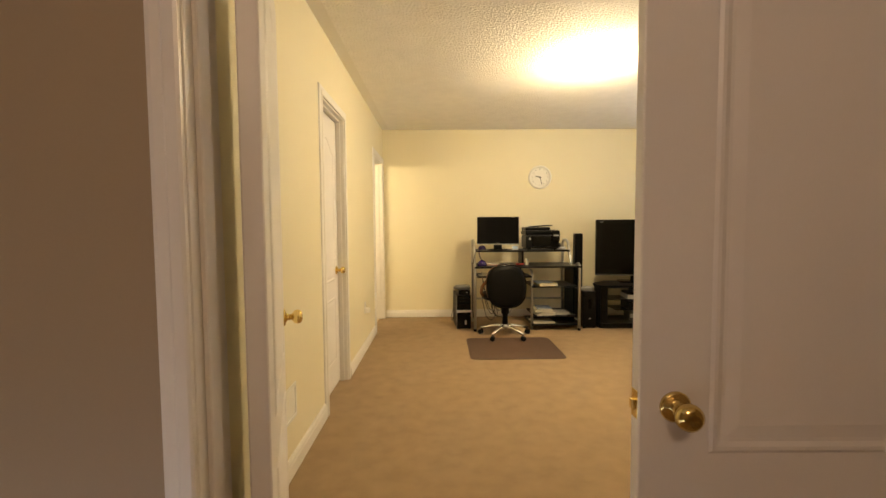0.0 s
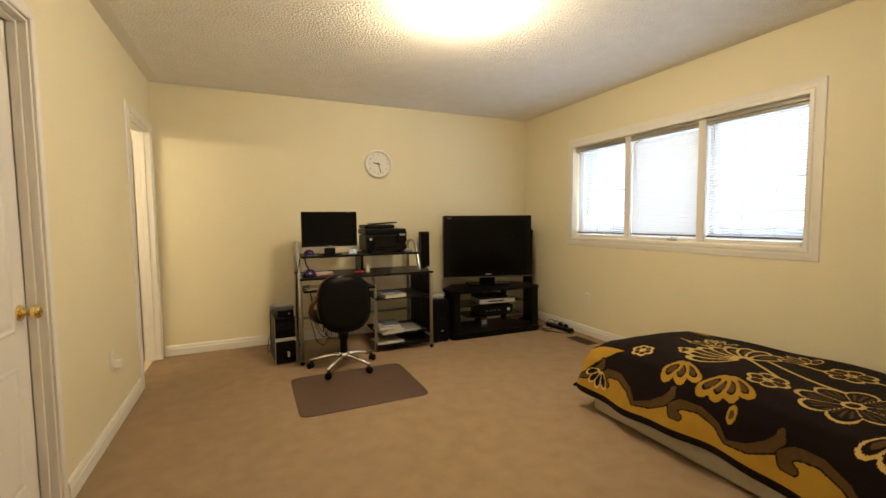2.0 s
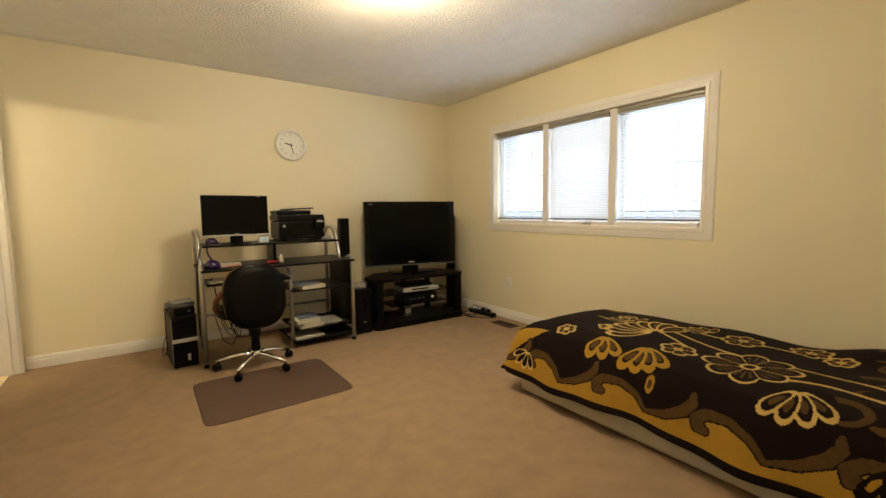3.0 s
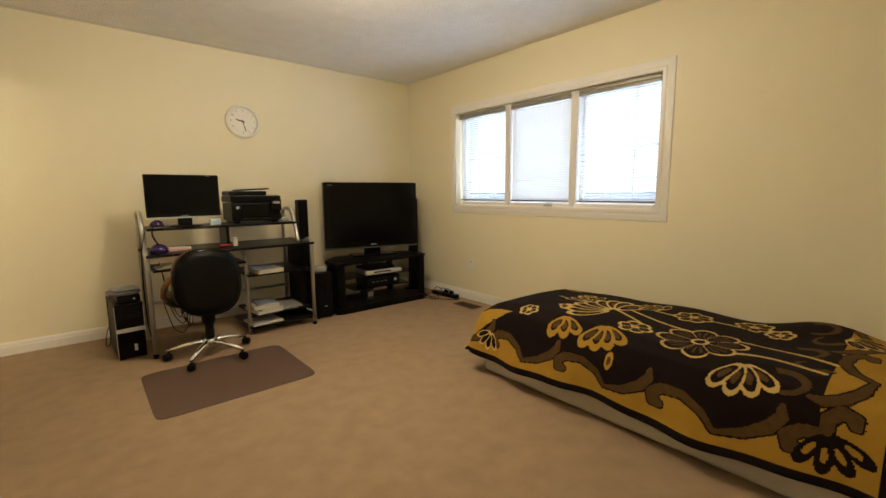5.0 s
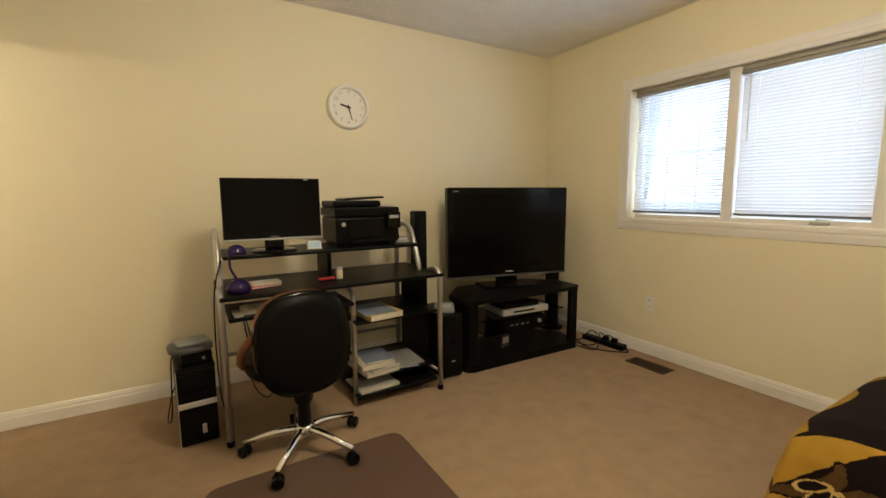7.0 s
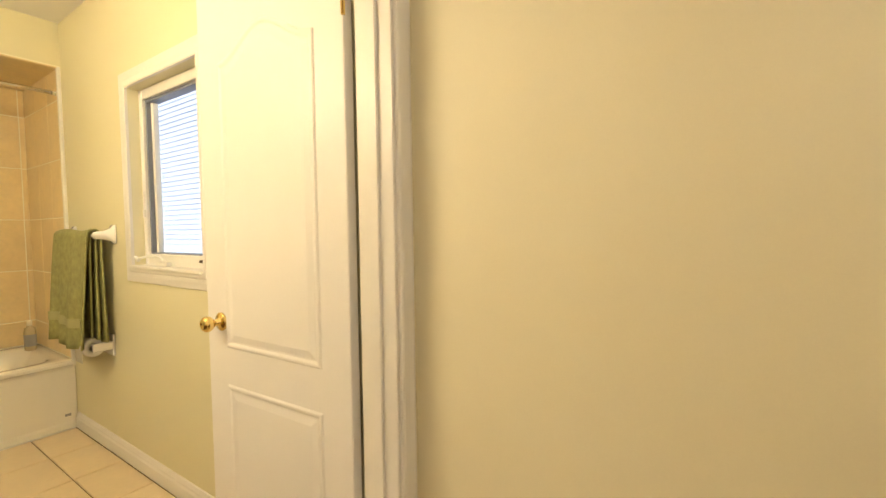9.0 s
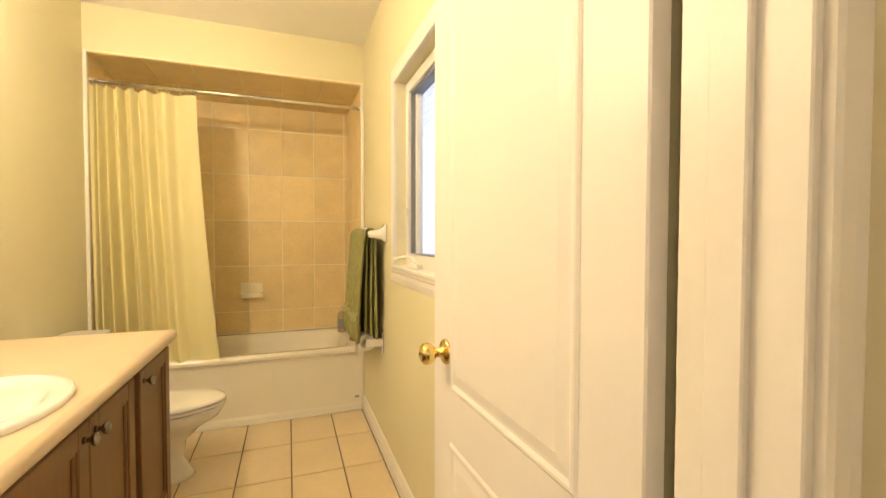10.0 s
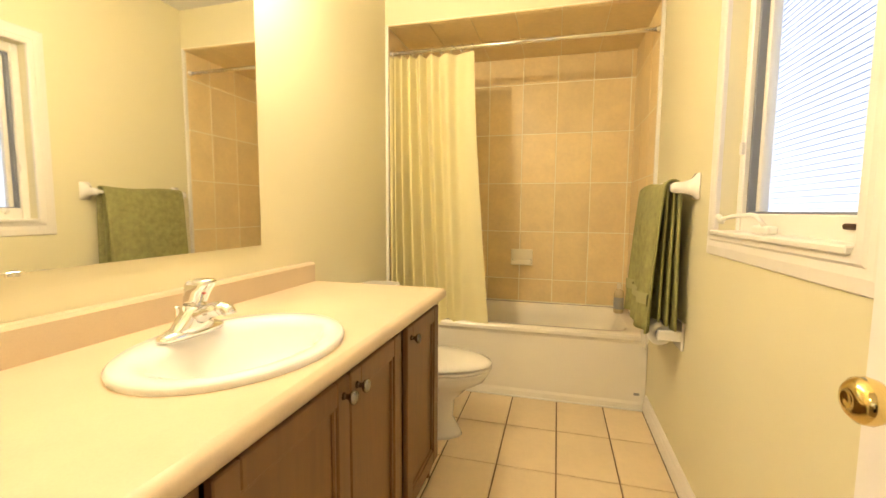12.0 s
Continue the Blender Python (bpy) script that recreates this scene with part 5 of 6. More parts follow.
part("sealant", tube(bmesh.new(), [(XT + 0.002, YB + 0.01, 0.004), (XT + 0.002, YFB - 0.02, 0.004)], 0.006, 6), WHITEPL, tb)
part("overflow_plate", lathe(bmesh.new(), [(0.035, 0), (0.035, 0.006), (0.02, 0.01)], pose(TCX, YB + 0.115, 0.33, -90, 0, 0), 18), CHROME, tb)
part("emblem", boxes(((XT - 0.013, YFB - 0.065, 0.085), (XT - 0.009, YFB - 0.035, 0.10)), bev=0.001), GREY, tb)

# ---- shower rod and curtain ----
rod = thing("shower_rod", "chrome shower rod across the tub alcove", "shower rod", "", (0, 0, 0))
RXX, RZ = -3.372, 2.107
part("rod", tube(bmesh.new(), [(RXX, YB + 0.01, RZ), (RXX, YFB - 0.01, RZ)], 0.0125, 14), CHROME, rod)
for y, t in ((YB + 0.0065, -90), (YFB - 0.0065, 90)):
    part("flange", lathe(bmesh.new(), [(0.026, 0), (0.026, 0.006), (0.018, 0.012), (0.016, 0.025)], pose(RXX, y, RZ, t, 0, 0), 18), CHROME, rod)
cu = thing("shower_curtain", "cream pleated shower curtain gathered to one side", "shower curtain", "", (0, 0, 0))
bm = bmesh.new()
n, rows = 200, 24
ringsc = []
for j in range(rows + 1):
    v = j / rows
    z = 2.072 - v * 1.655
    y0, y1 = 4.305 + 0.03 * v, 4.838 + 0.115 * v ** 1.4
    amp = 0.030 + 0.026 * v
    r = []
    for i in range(n + 1):
        u = i / n
        uu = 0.9 * (1 - (1 - u) ** 1.9) + 0.012 * math.sin(7 * u + 2 * v)
        fold = math.sin(2 * math.pi * 8 * uu + 0.8 * math.sin(4 * uu)) + 0.4 * (1 - u) * math.sin(2 * math.pi * 15 * uu + 1.3 + v) + 0.3 * math.sin(5 * uu + 1)
        r.append((RXX + 0.012 + 0.02 * v + amp * fold * (1.05 - 0.6 * u + 0.2 * math.sin(3 * u + 2 * v)), y0 + (y1 - y0) * u, z))
    ringsc.append(r)
loft(bm, ringsc, False, (False, False))
part("cloth", smooth(bm), CURTAIN, cu)
for k in range(9):
    y = 4.325 + k * 0.062
    bmr = bmesh.new()
    tube(bmr, [(RXX + 0.024 * math.cos(a), y, RZ - 0.008 + 0.027 * math.sin(a)) for a in np.linspace(0, 2 * math.pi, 15)], 0.0022, 6)
    hook_ob = part("ring", bmr, CHROME, cu, "chrome curtain ring")
    bmr = bmesh.new()
    bmesh.ops.create_uvsphere(bmr, u_segments=10, v_segments=7, radius=0.0065, matrix=Matrix.Translation((RXX + 0.028, y, RZ - 0.03)))
    part("bead", smooth(bmr), CHROME, hook_ob)

# ---- soap dish, bottle ----
sd = thing("soap_dish", "white ceramic soap dish set in the tiles", "soap dish", "", (XBACK, 5.087, 0.715))
part("plate", boxes(((0.0, -0.082, 0), (0.012, 0.082, 0.125)), bev=0.005, seg=2), SOAPDISH, sd)
part("tray", boxes(((0.008, -0.075, 0.008), (0.07, 0.075, 0.022)), ((0.062, -0.075, 0.012), (0.074, 0.075, 0.045)), ((0.01, -0.075, 0.012), (0.07, -0.063, 0.05)), ((0.01, 0.063, 0.012), (0.07, 0.075, 0.05)), bev=0.005, seg=2), SOAPDISH, sd)
bo = thing("shampoo_bottle", "pale shampoo bottle on the tub's rim", "bottle", "", (-3.86, 5.765, 0.438))
part("bottle", lathe(bmesh.new(), [(0.026, 0), (0.031, 0.006), (0.032, 0.12), (0.028, 0.15), (0.014, 0.165), (0.012, 0.172)], None, 22), BOTTLE, bo)
part("cap", lathe(bmesh.new(), [(0.014, 0.17), (0.015, 0.174), (0.014, 0.205), (0.010, 0.208)], None, 18), SOAPDISH, bo)
part("label", lathe(bmesh.new(), [(0.0324, 0.03), (0.0324, 0.11)], None, 22, (False, False)), GREY, bo, "grey printed label")

# ---- toilet ----
to = thing("toilet", "white porcelain toilet with closed lid", "toilet", "", (-2.795, YB + 0.02, 0.0))
to.scale = (1, 1, 0.91)
part("tank", smooth(loft(bmesh.new(), [ring(0, 0.10, z, a, b, 32, 7) for z, a, b in ((0.36, 0.17, 0.075), (0.38, 0.20, 0.09), (0.60, 0.215, 0.096), (0.755, 0.22, 0.098))]), False), PORCELAIN, to)
part("tank_lid", loft(bmesh.new(), [ring(0, 0.10, z, a, b, 32, 7) for z, a, b in ((0.755, 0.228, 0.104), (0.785, 0.230, 0.106), (0.797, 0.222, 0.10))]), PORCELAIN, to)
lever = part("flush_lever", tube(bmesh.new(), [(-0.15, 0.205, 0.69), (-0.15, 0.225, 0.69), (-0.08, 0.228, 0.68)], 0.006, 8), CHROME, to)


def egg(cy, z, a, f, b, n=40):
    """An oval that is longer to the front: a half width, f front reach, b back reach."""
    out = []
    for i in range(n):
        t = 2 * math.pi * i / n
        y = math.sin(t)
        out.append((a * math.cos(t) * (1 - 0.05 * max(y, 0)), cy + (f if y > 0 else b) * y, z))
    return out


bm = bmesh.new()
loft(bm, [egg(0.36, 0.0, 0.115, 0.245, 0.20), egg(0.36, 0.02, 0.110, 0.236, 0.20), egg(0.36, 0.10, 0.094, 0.195, 0.19), egg(0.37, 0.20, 0.096, 0.195, 0.19), egg(0.40, 0.275, 0.125, 0.235, 0.20), egg(0.42, 0.325, 0.165, 0.295, 0.21), egg(0.42, 0.375, 0.185, 0.322, 0.215), egg(0.42, 0.385, 0.178, 0.315, 0.21)])
part("bowl", smooth(bm), PORCELAIN, to)
bm = bmesh.new()
loft(bm, [egg(0.42, 0.388, 0.182, 0.322, 0.20), egg(0.42, 0.394, 0.190, 0.330, 0.205), egg(0.42, 0.402, 0.190, 0.330, 0.205), egg(0.42, 0.407, 0.184, 0.324, 0.20)])
part("seat", smooth(bm), PORCELAIN, to)
bm = bmesh.new()
loft(bm, [egg(0.42, 0.411, 0.184, 0.324, 0.20), egg(0.42, 0.416, 0.191, 0.331, 0.206), egg(0.42, 0.426, 0.189, 0.329, 0.204), egg(0.42, 0.436, 0.165, 0.30, 0.18), egg(0.42, 0.441, 0.08, 0.16, 0.10)])
part("lid", smooth(bm), PORCELAIN, to, "closed lid")

# ---- vanity ----
VX0, VX1, VF = -2.425, XB - 0.006, 4.872
va = thing("vanity_cabinet", "brown wooden vanity cabinet with panelled doors", "vanity cabinet", "", (0, 0, 0))
part("carcass", boxes(((VX0 + 0.018, YB + 0.003, 0.09), (VX1, VF - 0.02, 0.66)), bev=0.003), OAK, va)
part("end_panel", boxes(((VX0, YB + 0.003, 0.0), (VX0 + 0.018, VF - 0.02, 0.772)), bev=0.002), OAK, va)
part("kick", boxes(((VX0 + 0.01, YB + 0.003, 0.0), (VX1, VF - 0.08, 0.09)), bev=0.002), OAK, va)
part("face_frame", boxes(((VX0, VF - 0.02, 0.09), (VX0 + 0.03, VF, 0.772)), ((-2.035, VF - 0.02, 0.09), (-1.985, VF, 0.772)), ((-1.24, VF - 0.02, 0.09), (-1.185, VF, 0.772)), ((VX0, VF - 0.02, 0.745), (VX1, VF - 0.001, 0.772)), ((VX0, VF - 0.02, 0.09), (VX1, VF - 0.001, 0.115)), bev=0.002), OAK, va)


def cabinet_door(x0, x1, knob_x):
    d = part("door", boxes(((x0, VF + 0.001, 0.112), (x0 + 0.055, VF + 0.02, 0.752)), ((x1 - 0.055, VF + 0.001, 0.112), (x1, VF + 0.02, 0.752)), ((x0 + 0.055, VF + 0.001, 0.112), (x1 - 0.055, VF + 0.0195, 0.167)), ((x0 + 0.055, VF + 0.001, 0.697), (x1 - 0.055, VF + 0.0195, 0.752)), bev=0.003), OAK, va)
    part("inner_moulding", boxes(((x0 + 0.053, VF + 0.002, 0.165), (x0 + 0.065, VF + 0.014, 0.699)), ((x1 - 0.065, VF + 0.002, 0.165), (x1 - 0.053, VF + 0.014, 0.699)), ((x0 + 0.06, VF + 0.002, 0.165), (x1 - 0.06, VF + 0.0138, 0.177)), ((x0 + 0.06, VF + 0.002, 0.687), (x1 - 0.06, VF + 0.0138, 0.699)), bev=0.003), OAK, d)
    part("centre_panel", boxes(((x0 + 0.058, VF + 0.001, 0.17), (x1 - 0.058, VF + 0.007, 0.694)), bev=0), OAK, d)
    part("handle", lathe(bmesh.new(), [(0.009, 0), (0.006, 0.006), (0.006, 0.014), (0.014, 0.020), (0.0165, 0.026), (0.014, 0.031), (0.006, 0.033)], pose(knob_x, VF + 0.02, 0.712, -90, 0, 0), 18), KNOB, d, "round steel knob")


cabinet_door(-2.402, -2.038, -2.072)
cabinet_door(-1.982, -1.652, -1.682)
cabinet_door(-1.646, -1.243, -1.616)
cabinet_door(-1.183, -0.905, -0.935)
wt = thing("countertop", "beige laminate countertop with a raised back edge", "countertop", "", (0, 0, 0))
SX, SY = -1.587, 4.650
prof = [(4.914, 0.783), (4.908, 0.777), (4.86, 0.773), (YB + 0.004, 0.773), (YB + 0.004, 0.813), (4.893, 0.813), (4.906, 0.808), (4.914, 0.797)]
bm = bmesh.new()
# top with the hole for the basin: a ring of quads from the oval to the outline
n = 64
oval = [(SX + 0.235 * math.cos(2 * math.pi * i / n), SY + 0.185 * math.sin(2 * math.pi * i / n)) for i in range(n)]


def to_edge(x, y):
    dx, dy = x - SX, y - SY
    k = min(((VX0 - 0.016 if dx < 0 else VX1) - SX) / dx if abs(dx) > 1e-6 else 1e9, ((YB + 0.004 if dy < 0 else 4.893) - SY) / dy if abs(dy) > 1e-6 else 1e9)
    return SX + dx * k, SY + dy * k


outer = [to_edge(x, y) for x, y in oval]
corners = [(VX0 - 0.016, YB + 0.004), (VX0 - 0.016, 4.893), (VX1, 4.893), (VX1, YB + 0.004)]
for c in corners:
    i = min(range(n), key=lambda q: math.hypot(outer[q][0] - c[0], outer[q][1] - c[1]))
    outer[i] = c
loft(bm, [[(x, y, 0.78) for x, y in oval], [(x, y, 0.813) for x, y in oval], [(x, y, 0.813) for x, y in outer]], True, (False, False))
nose = [(4.893, 0.813), (4.906, 0.809), (4.913, 0.800), (4.914, 0.786), (4.909, 0.775), (4.86, 0.773)]
loft(bm, [[(x, y, z) for y, z in nose] for x in (VX0 - 0.016, VX1)], False, (False, False))
end = [(VX0 - 0.016, y, z) for y, z in nose] + [(VX0 - 0.016, YB + 0.004, 0.773), (VX0 - 0.016, YB + 0.004, 0.813)]
bm.faces.new([bm.verts.new(p) for p in end])
bmesh.ops.recalc_face_normals(bm, faces=bm.faces)
for f in bm.faces:
    f.smooth = f.calc_center_median().y > 4.894
part("slab", bm, COUNTER, wt)
bm = bmesh.new()
loft(bm, [[(x, y, z) for y, z in ((YB + 0.004, 0.812), (YB + 0.026, 0.812), (YB + 0.026, 0.888), (YB + 0.020, 0.897), (YB + 0.004, 0.90))] for x in (VX0 - 0.016, VX1)])
bmesh.ops.recalc_face_normals(bm, faces=bm.faces)
part("backsplash", bm, COUNTER, wt)
sk = thing("sink", "oval white porcelain drop-in basin", "sink", "", (SX, SY, 0.813))
bm = bmesh.new()
loft(bm, [ring(0, 0, z, a, b, 56) for z, a, b in ((0.0, 0.268, 0.216), (0.010, 0.270, 0.218), (0.017, 0.262, 0.210), (0.016, 0.235, 0.185))] + [ring(0, 0.012, z, a, b, 56) for z, a, b in ((0.010, 0.212, 0.152), (-0.01, 0.204, 0.145), (-0.07, 0.17, 0.115), (-0.11, 0.11, 0.075), (-0.125, 0.03, 0.025))], True, (False, True))
part("basin", smooth(bm), PORCELAIN, sk)
part("drain", lathe(bmesh.new(), [(0.024, 0), (0.024, 0.004), (0.016, 0.005), (0.012, 0.002)], pose(0, 0.012, -0.124), 20), CHROME, sk, "chrome drain")
fa = thing("faucet", "chrome single-lever bathroom faucet", "faucet", "", (SX - 0.010, SY - 0.150, 0.829))
fa.scale = (1.15, 1.15, 0.92)
part("base_plate", smooth(loft(bmesh.new(), [ring(0, 0, z, a, b, 36, 2.6) for z, a, b in ((0, 0.078, 0.027), (0.010, 0.078, 0.027), (0.02, 0.062, 0.022), (0.024, 0.04, 0.02))])), CHROME, fa)
part("body", smooth(loft(bmesh.new(), [ring(0, y, z, a, b, 28, 2.3) for y, z, a, b in ((0, 0.008, 0.062, 0.026), (0.002, 0.026, 0.046, 0.026), (0.004, 0.046, 0.032, 0.026), (0.007, 0.062, 0.025, 0.025), (0.010, 0.078, 0.022, 0.023))])), CHROME, fa)
part("spout", tube(bmesh.new(), rounded_path([(0, 0.0, 0.036), (0, 0.035, 0.060), (0, 0.075, 0.076), (0, 0.092, 0.074), (0, 0.097, 0.060)], 0.02), [0.022] * 4 + [0.019] * 4 + [0.016] * 4 + [0.0135] * 8, 14), CHROME, fa)
bm = bmesh.new()
loft(bm, [ring(0, y, z, a, b, 24, 3) for y, z, a, b in ((0.010, 0.079, 0.019, 0.02), (0.013, 0.094, 0.020, 0.021), (0.019, 0.116, 0.022, 0.024), (0.027, 0.134, 0.023, 0.029), (0.033, 0.144, 0.019, 0.026), (0.036, 0.148, 0.012, 0.017))])
part("lever", smooth(bm), CHROME, fa, "chrome lever")
part("temperature_dot", lathe(bmesh.new(), [(0.004, 0), (0.004, 0.0015)], pose(0.006, 0.0405, 0.112, -90, 0, 0), 10), RED, fa, "small red dot")
part("pop_up_rod", lathe(bmesh.new(), [(0.003, 0.02), (0.003, 0.06), (0.006, 0.064), (0.006, 0.07)], pose(0, -0.036, 0), 10), CHROME, fa)
mi = thing("wall_mirror", "large frameless wall mirror above the vanity", "mirror", "", (0, 0, 0))
part("glass", boxes(((-2.118, YB + 0.002, 0.996), (VX1 - 0.01, YB + 0.007, 1.93)), bev=0.001), MIRROR, mi)
for x in (-1.375,):
    part("clip", boxes(((x - 0.012, YB + 0.0015, 0.990), (x + 0.012, YB + 0.010, 1.000)), bev=0.001), CHROME, mi, "chrome mirror clip")
vl = thing("vanity_light", "bar of lit globe bulbs above the mirror", "wall light", "", (-1.58, YB + 0.002, 2.075))
part("bar", boxes(((-0.50, 0, 0), (0.50, 0.045, 0.09)), bev=0.008, seg=2), CHROME, vl)
for k in range(4):
    bmr = bmesh.new()
    bmesh.ops.create_uvsphere(bmr, u_segments=18, v_segments=12, radius=0.042, matrix=Matrix.Translation((-0.42 + 0.28 * k, 0.203, 0.045)))
    part("socket_arm", tube(bmesh.new(), [(-0.42 + 0.28 * k, 0.04, 0.045), (-0.42 + 0.28 * k, 0.165, 0.045)], 0.014, 12), CHROME, vl)
    bulb = part("bulb", smooth(bmr), SHADE, vl, "lit globe bulb")
    bulb.visible_shadow = False

# ---- towel bar, towel, paper holder ----
BX0, BX1, BZ, BYB = -3.20, -2.61, 1.223, 5.778
br = thing("towel_bar", "white ceramic towel bar on the wall", "towel bar", "", (0, 0, 0))
for x in (BX0, BX1):
    bm = bmesh.new()
    loft(bm, [[(x + sx * a, y, BZ + z0 + (z1 - z0) * q) for sx, q in ((-1, 0), (1, 0), (1, 1), (-1, 1))] for y, a, z0, z1 in ((YFB - 0.001, 0.03, -0.045, 0.055), (YFB - 0.008, 0.03, -0.045, 0.055), (YFB - 0.02, 0.022, -0.03, 0.036), (YFB - 0.05, 0.016, -0.022, 0.022), (YFB - 0.085, 0.016, -0.02, 0.02), (YFB - 0.098, 0.011, -0.013, 0.013))])
    bmesh.ops.bevel(bm, geom=bm.edges[:], offset=0.003, segments=2, affect="EDGES")
    bmesh.ops.recalc_face_normals(bm, faces=bm.faces)
    part("bracket", smooth(bm), PORCELAIN, br)
part("bar", tube(bmesh.new(), [(BX0, BYB, BZ), (BX1, BYB, BZ)], 0.0095, 12), PORCELAIN, br)
tl = thing("towel", "green terry towel folded over the bar", "towel", "", (0, 0, 0))


def hanging(name, x0, x1, front, back, gap, flare, mat):
    """A folded cloth over the bar."""
    bm = bmesh.new()
    path = []
    for k in range(19):
        path.append((-gap - flare * (1 - k / 18) ** 0.8, BZ - front + (front - 0.0) * k / 18, 1 - k / 18))
    for k in range(1, 7):
        a = math.pi * k / 7
        path.append((-gap * math.cos(a), BZ + gap * math.sin(a), 0))
    for k in range(19):
        path.append((gap + 0.3 * flare * (k / 18), BZ - back * k / 18, k / 18))
    rings = []
    n = 46
    for i in range(n + 1):
        u = i / n
        x = x0 + (x1 - x0) * u
        rings.append([(x + 0.014 * d * math.sin(3 * u + 1) * (1 if o < 0 else -1), BYB + o * (1 + 0.16 * d * math.sin(19 * u + 1.5)) + 0.012 * d * math.sin(9 * u + (0 if o < 0 else 2)), z + 0.006 * math.sin(7 * u)) for o, z, d in path])
    loft(bm, rings, False, (False, False))
    ob = part(name, smooth(bm), mat, tl)
    sol = ob.modifiers.new("thickness", "SOLIDIFY")
    sol.thickness, sol.offset = 0.009, 0
    return ob


hanging("cloth", -3.165, -2.64, 0.60, 0.575, 0.028, 0.040, TOWEL)
hanging("inner_fold", -3.145, -2.66, 0.55, 0.56, 0.0125, 0.010, TOWEL)
bm = bmesh.new()
rings = []
for i in range(47):
    u = i / 46
    x = -3.1655 + 0.526 * u
    o = -0.028 - 0.040 * 0.86 - 0.0065
    rings.append([(x + 0.0118 * math.sin(3 * u + 1), BYB + o * (1 + 0.135 * math.sin(19 * u + 1.5)) + 0.0101 * math.sin(9 * u), z + 0.006 * math.sin(7 * u)) for z in (0.735, 0.785)])
loft(bm, rings, False, (False, False))
part("woven_band", smooth(bm), TOWELBAND, tl, "flat woven band")
tp = thing("toilet_paper_holder", "white ceramic paper holder with a roll", "paper holder", "", (-2.76, YFB, 0.62))
part("back_plate", boxes(((-0.09, -0.012, -0.06), (0.09, -0.0005, 0.06)), bev=0.006, seg=2), PORCELAIN, tp)
for x in (-0.078, 0.078):
    part("arm", boxes(((x - 0.011, -0.10, -0.022), (x + 0.011, -0.008, 0.025)), bev=0.007, seg=2), PORCELAIN, tp)
part("spindle", tube(bmesh.new(), [(-0.07, -0.085, 0), (0.07, -0.085, 0)], 0.010, 10), GREY, tp)
roll = bmesh.new()
turn = pose(0, -0.085, 0, 0, 90, 0)
lathe(roll, [(0.02, -0.055), (0.048, -0.055), (0.050, -0.052), (0.050, 0.052), (0.048, 0.055), (0.02, 0.055), (0.02, -0.055)], turn, 28, (False, False))
part("paper_roll", roll, PORCELAIN, tp, "white toilet paper roll")
part("loose_sheet", boxes(((-0.052, -0.137, -0.075), (0.052, -0.1355, -0.005)), bev=0), PAPER, tp)

# ---- tiles ----
G = 0.004


def tile_mesh(name, w, h, t, mat):
    """A thin tile in x and y with eased edges, its face up."""
    bm = bmesh.new()
    b = 0.002
    loft(bm, [[(sx * (w / 2 - o), sy * (h / 2 - o), z) for sx, sy in ((-1, -1), (1, -1), (1, 1), (-1, 1))] for o, z in ((0, -t), (0, -b), (b, 0))])
    bmesh.ops.recalc_face_normals(bm, faces=bm.faces)
    me = bpy.data.meshes.new(name)
    bm.to_mesh(me)
    bm.free()
    me.materials.append(mat)
    return me


tiles_made = {}


def lay(parent, frame_m, us, vs, mat, name="tile", gap=G, thick=0.008):
    """Tiles between the cut lines us and vs of a plane, seated on frame_m."""
    for u0, u1 in zip(us, us[1:]):
        for v0, v1 in zip(vs, vs[1:]):
            if u1 - u0 < 0.012 or v1 - v0 < 0.012:
                continue
            key = (round(u1 - u0, 4), round(v1 - v0, 4), mat.name)
            if key not in tiles_made:
                tiles_made[key] = tile_mesh(name, u1 - u0 - gap, v1 - v0 - gap, thick, mat)
            ob = new(name, tiles_made[key])
            ob.parent = parent
            ob.matrix_basis = frame_m @ pose((u0 + u1) / 2, (v0 + v1) / 2, 0.0006 * math.sin(37 * u0 + 91 * v0), 0.05 * math.sin(53 * u0 + 17 * v1), 0.05 * math.cos(29 * u1 + 71 * v0), 0)


def cuts(lo, hi, start, step):
    out = [lo]
    k = math.ceil((lo - start) / step + 0.02)
    while start + k * step < hi - 0.01:
        out.append(start + k * step)
        k += 1
    return out + [hi]


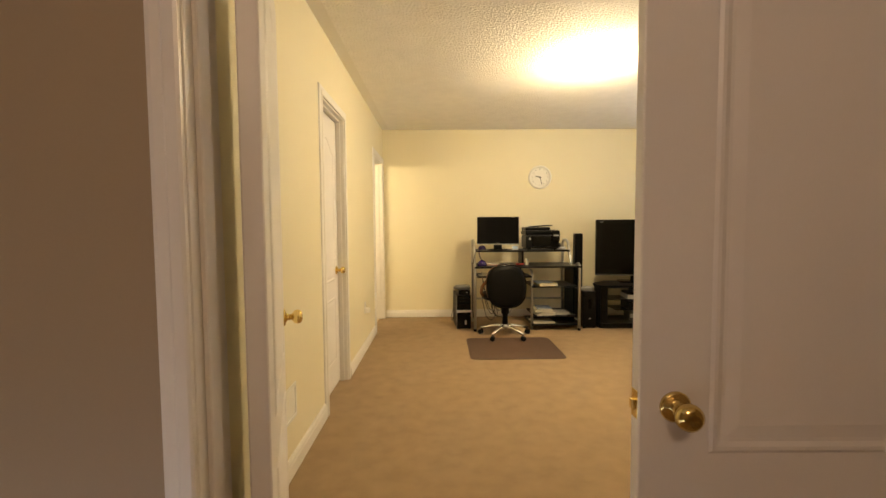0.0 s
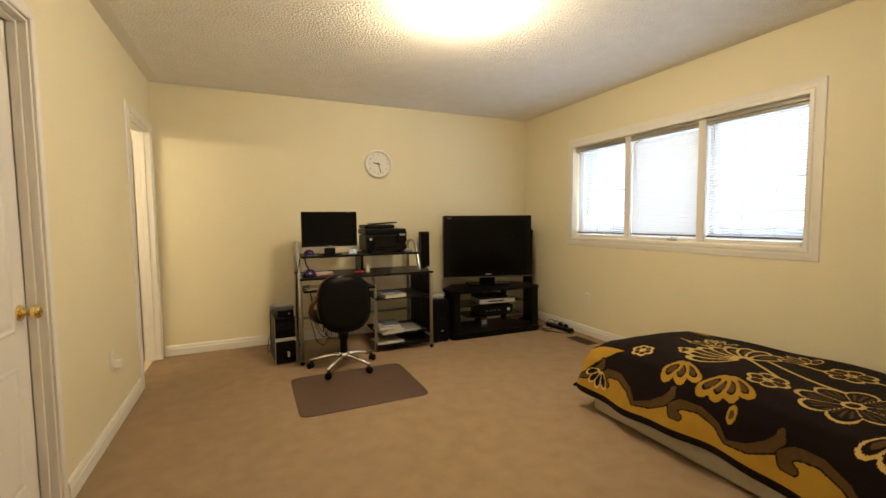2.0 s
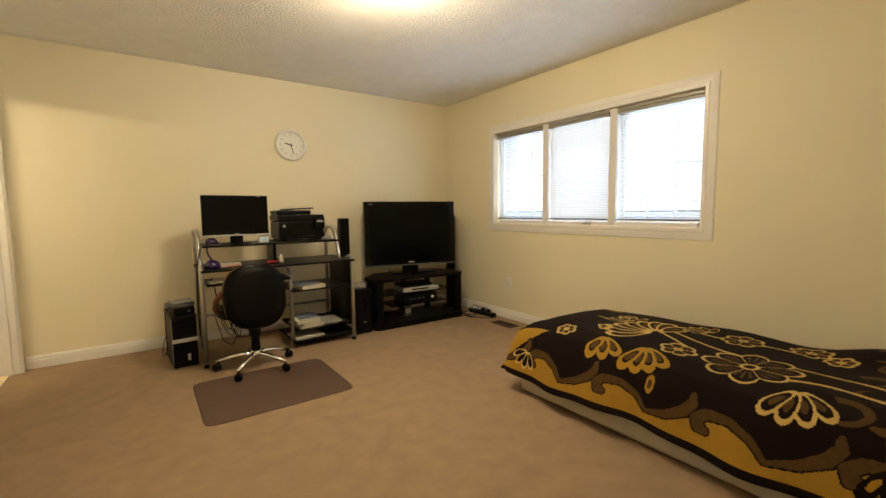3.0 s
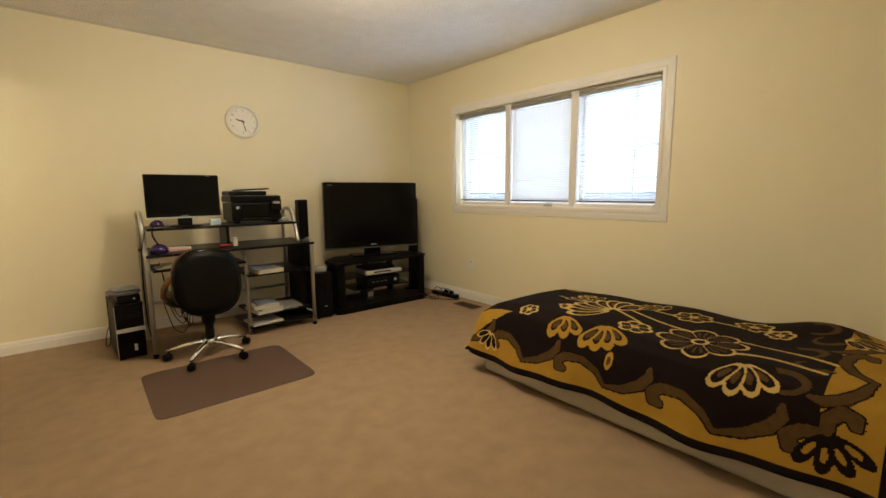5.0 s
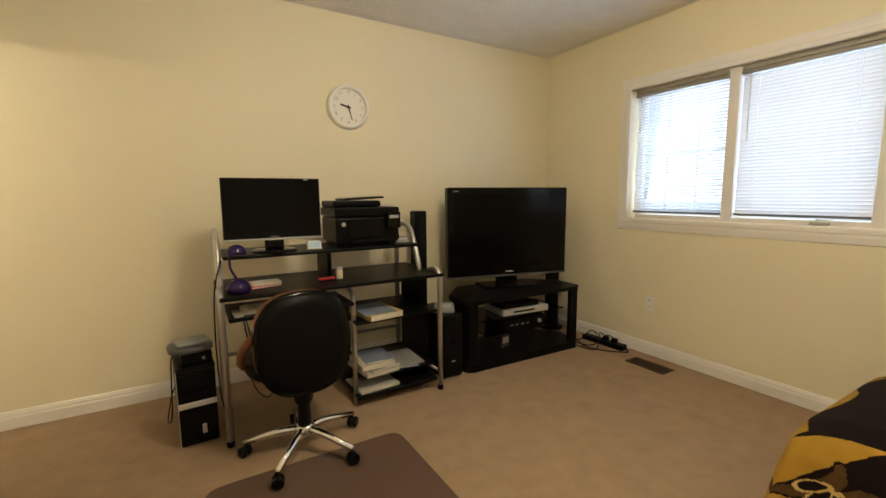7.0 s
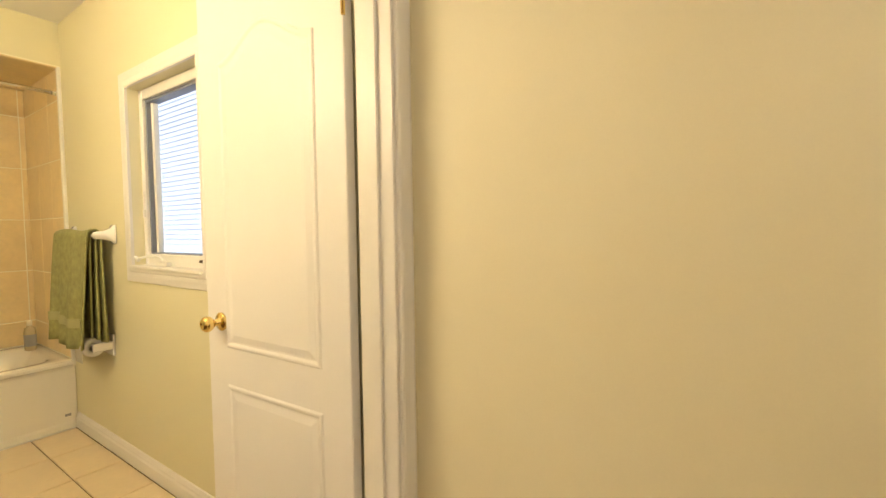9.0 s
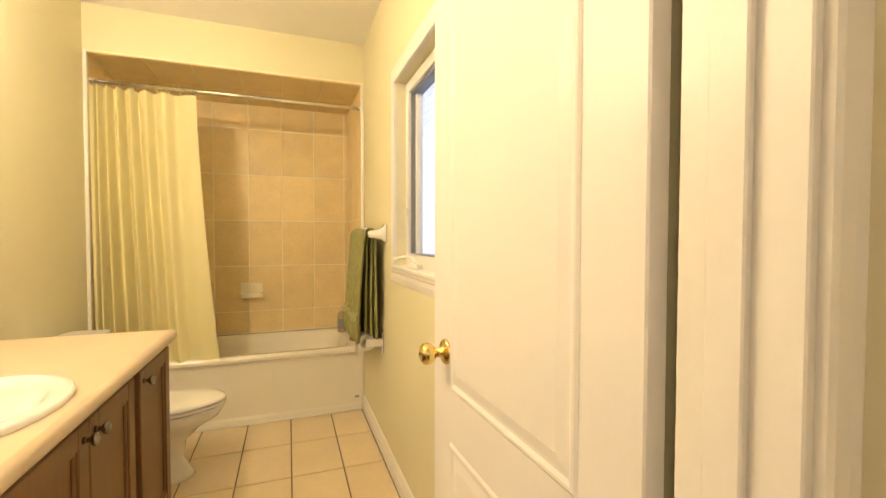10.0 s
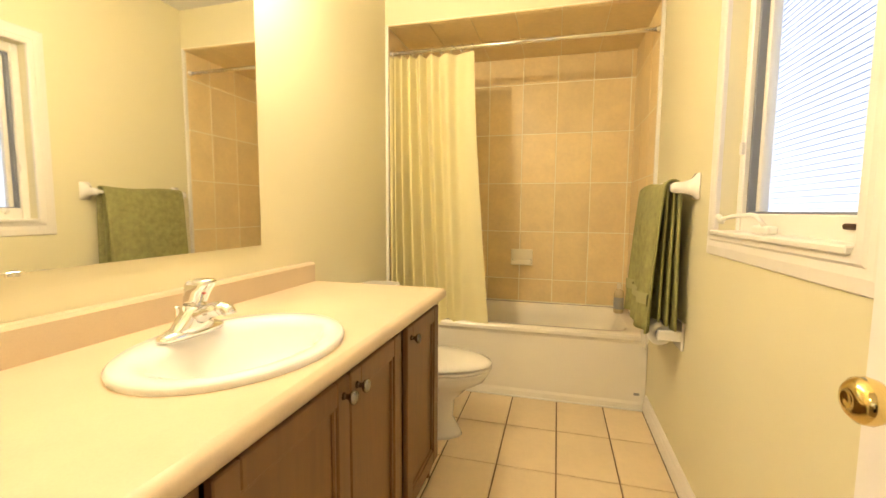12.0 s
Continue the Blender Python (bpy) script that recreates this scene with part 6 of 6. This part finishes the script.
lay(bpy.data.objects["bathroom_floor"], pose(0, 0, 0.002), cuts(XT + 0.004, XB + 0.055, -2.955, 0.3665), cuts(YB, YFB - 0.016, 5.112, 0.2585), FLOORTILE, gap=0.007)
zs = cuts(0.44, 2.252, 0.612, 0.3625)
tiled = [("tile_wall_west", boxes(((XBACK - 0.0125, YB + 0.012, 0.40), (XBACK + 0.0012, YFB - 0.012, 2.258)), bev=0), Matrix(((0, 0, 1, XBACK + 0.003), (1, 0, 0, 0), (0, 1, 0, 0), (0, 0, 0, 1))), cuts(YB + 0.012, YFB - 0.012, 5.318, 0.248)),
         ("tile_wall_north", boxes(((XBACK, YFB - 0.0138, 0.40), (XT, YFB - 0.0005, 2.258)), bev=0), Matrix(((1, 0, 0, 0), (0, 0, -1, YFB - 0.0155), (0, 1, 0, 0), (0, 0, 0, 1))), cuts(XBACK, XT - 0.022, XBACK, 0.2595)),
         ("tile_wall_south", boxes(((XBACK, YB + 0.0005, 0.40), (XT, YB + 0.0138, 2.258)), bev=0), Matrix(((-1, 0, 0, 0), (0, 0, 1, YB + 0.0155), (0, 1, 0, 0), (0, 0, 0, 1))), [-q for q in reversed(cuts(XBACK, XT - 0.022, XBACK, 0.2595))])]
for name, bm, fm, us in tiled:
    back = structure(name, bm, GROUT, "tan ceramic wall tiles with pale grout", "tiled wall")
    lay(back, fm, us, zs, WALLTILE, gap=0.0055)
for y in (YFB - 0.010, YB + 0.010):
    structure("tile_edge", boxes(((XT - 0.022, y - 0.009, 0.43), (XT + 0.002, y + 0.009, 2.258)), bev=0.004, seg=2), WHITEPL, "white tile edge strip", "trim")
bm = boxes(((XBACK, YB + 0.001, 2.2555), (XT, YFB - 0.001, 2.2615)), bev=0)
for u0, u1 in zip(cuts(XBACK, XT, XBACK + 0.02, 0.3555), cuts(XBACK, XT, XBACK + 0.02, 0.3555)[1:]):
    ys = cuts(YB + 0.002, YFB - 0.002, 5.076, 0.2585)
    for v0, v1 in zip(ys, ys[1:]):
        if u1 - u0 > 0.012 and v1 - v0 > 0.012:
            box(bm, (u0 + 0.002, v0 + 0.002, 2.249), (u1 - 0.002, v1 - 0.002, 2.258), 0.0015)
for f in bm.faces:
    f.material_index = 1 if f.calc_center_median().z < 2.2553 else 0
ob = part("alcove_ceiling", bm, [GROUT, WALLTILE])
tagged(ob, "tan tiled soffit above the bathtub", "ceiling", "", "structure")
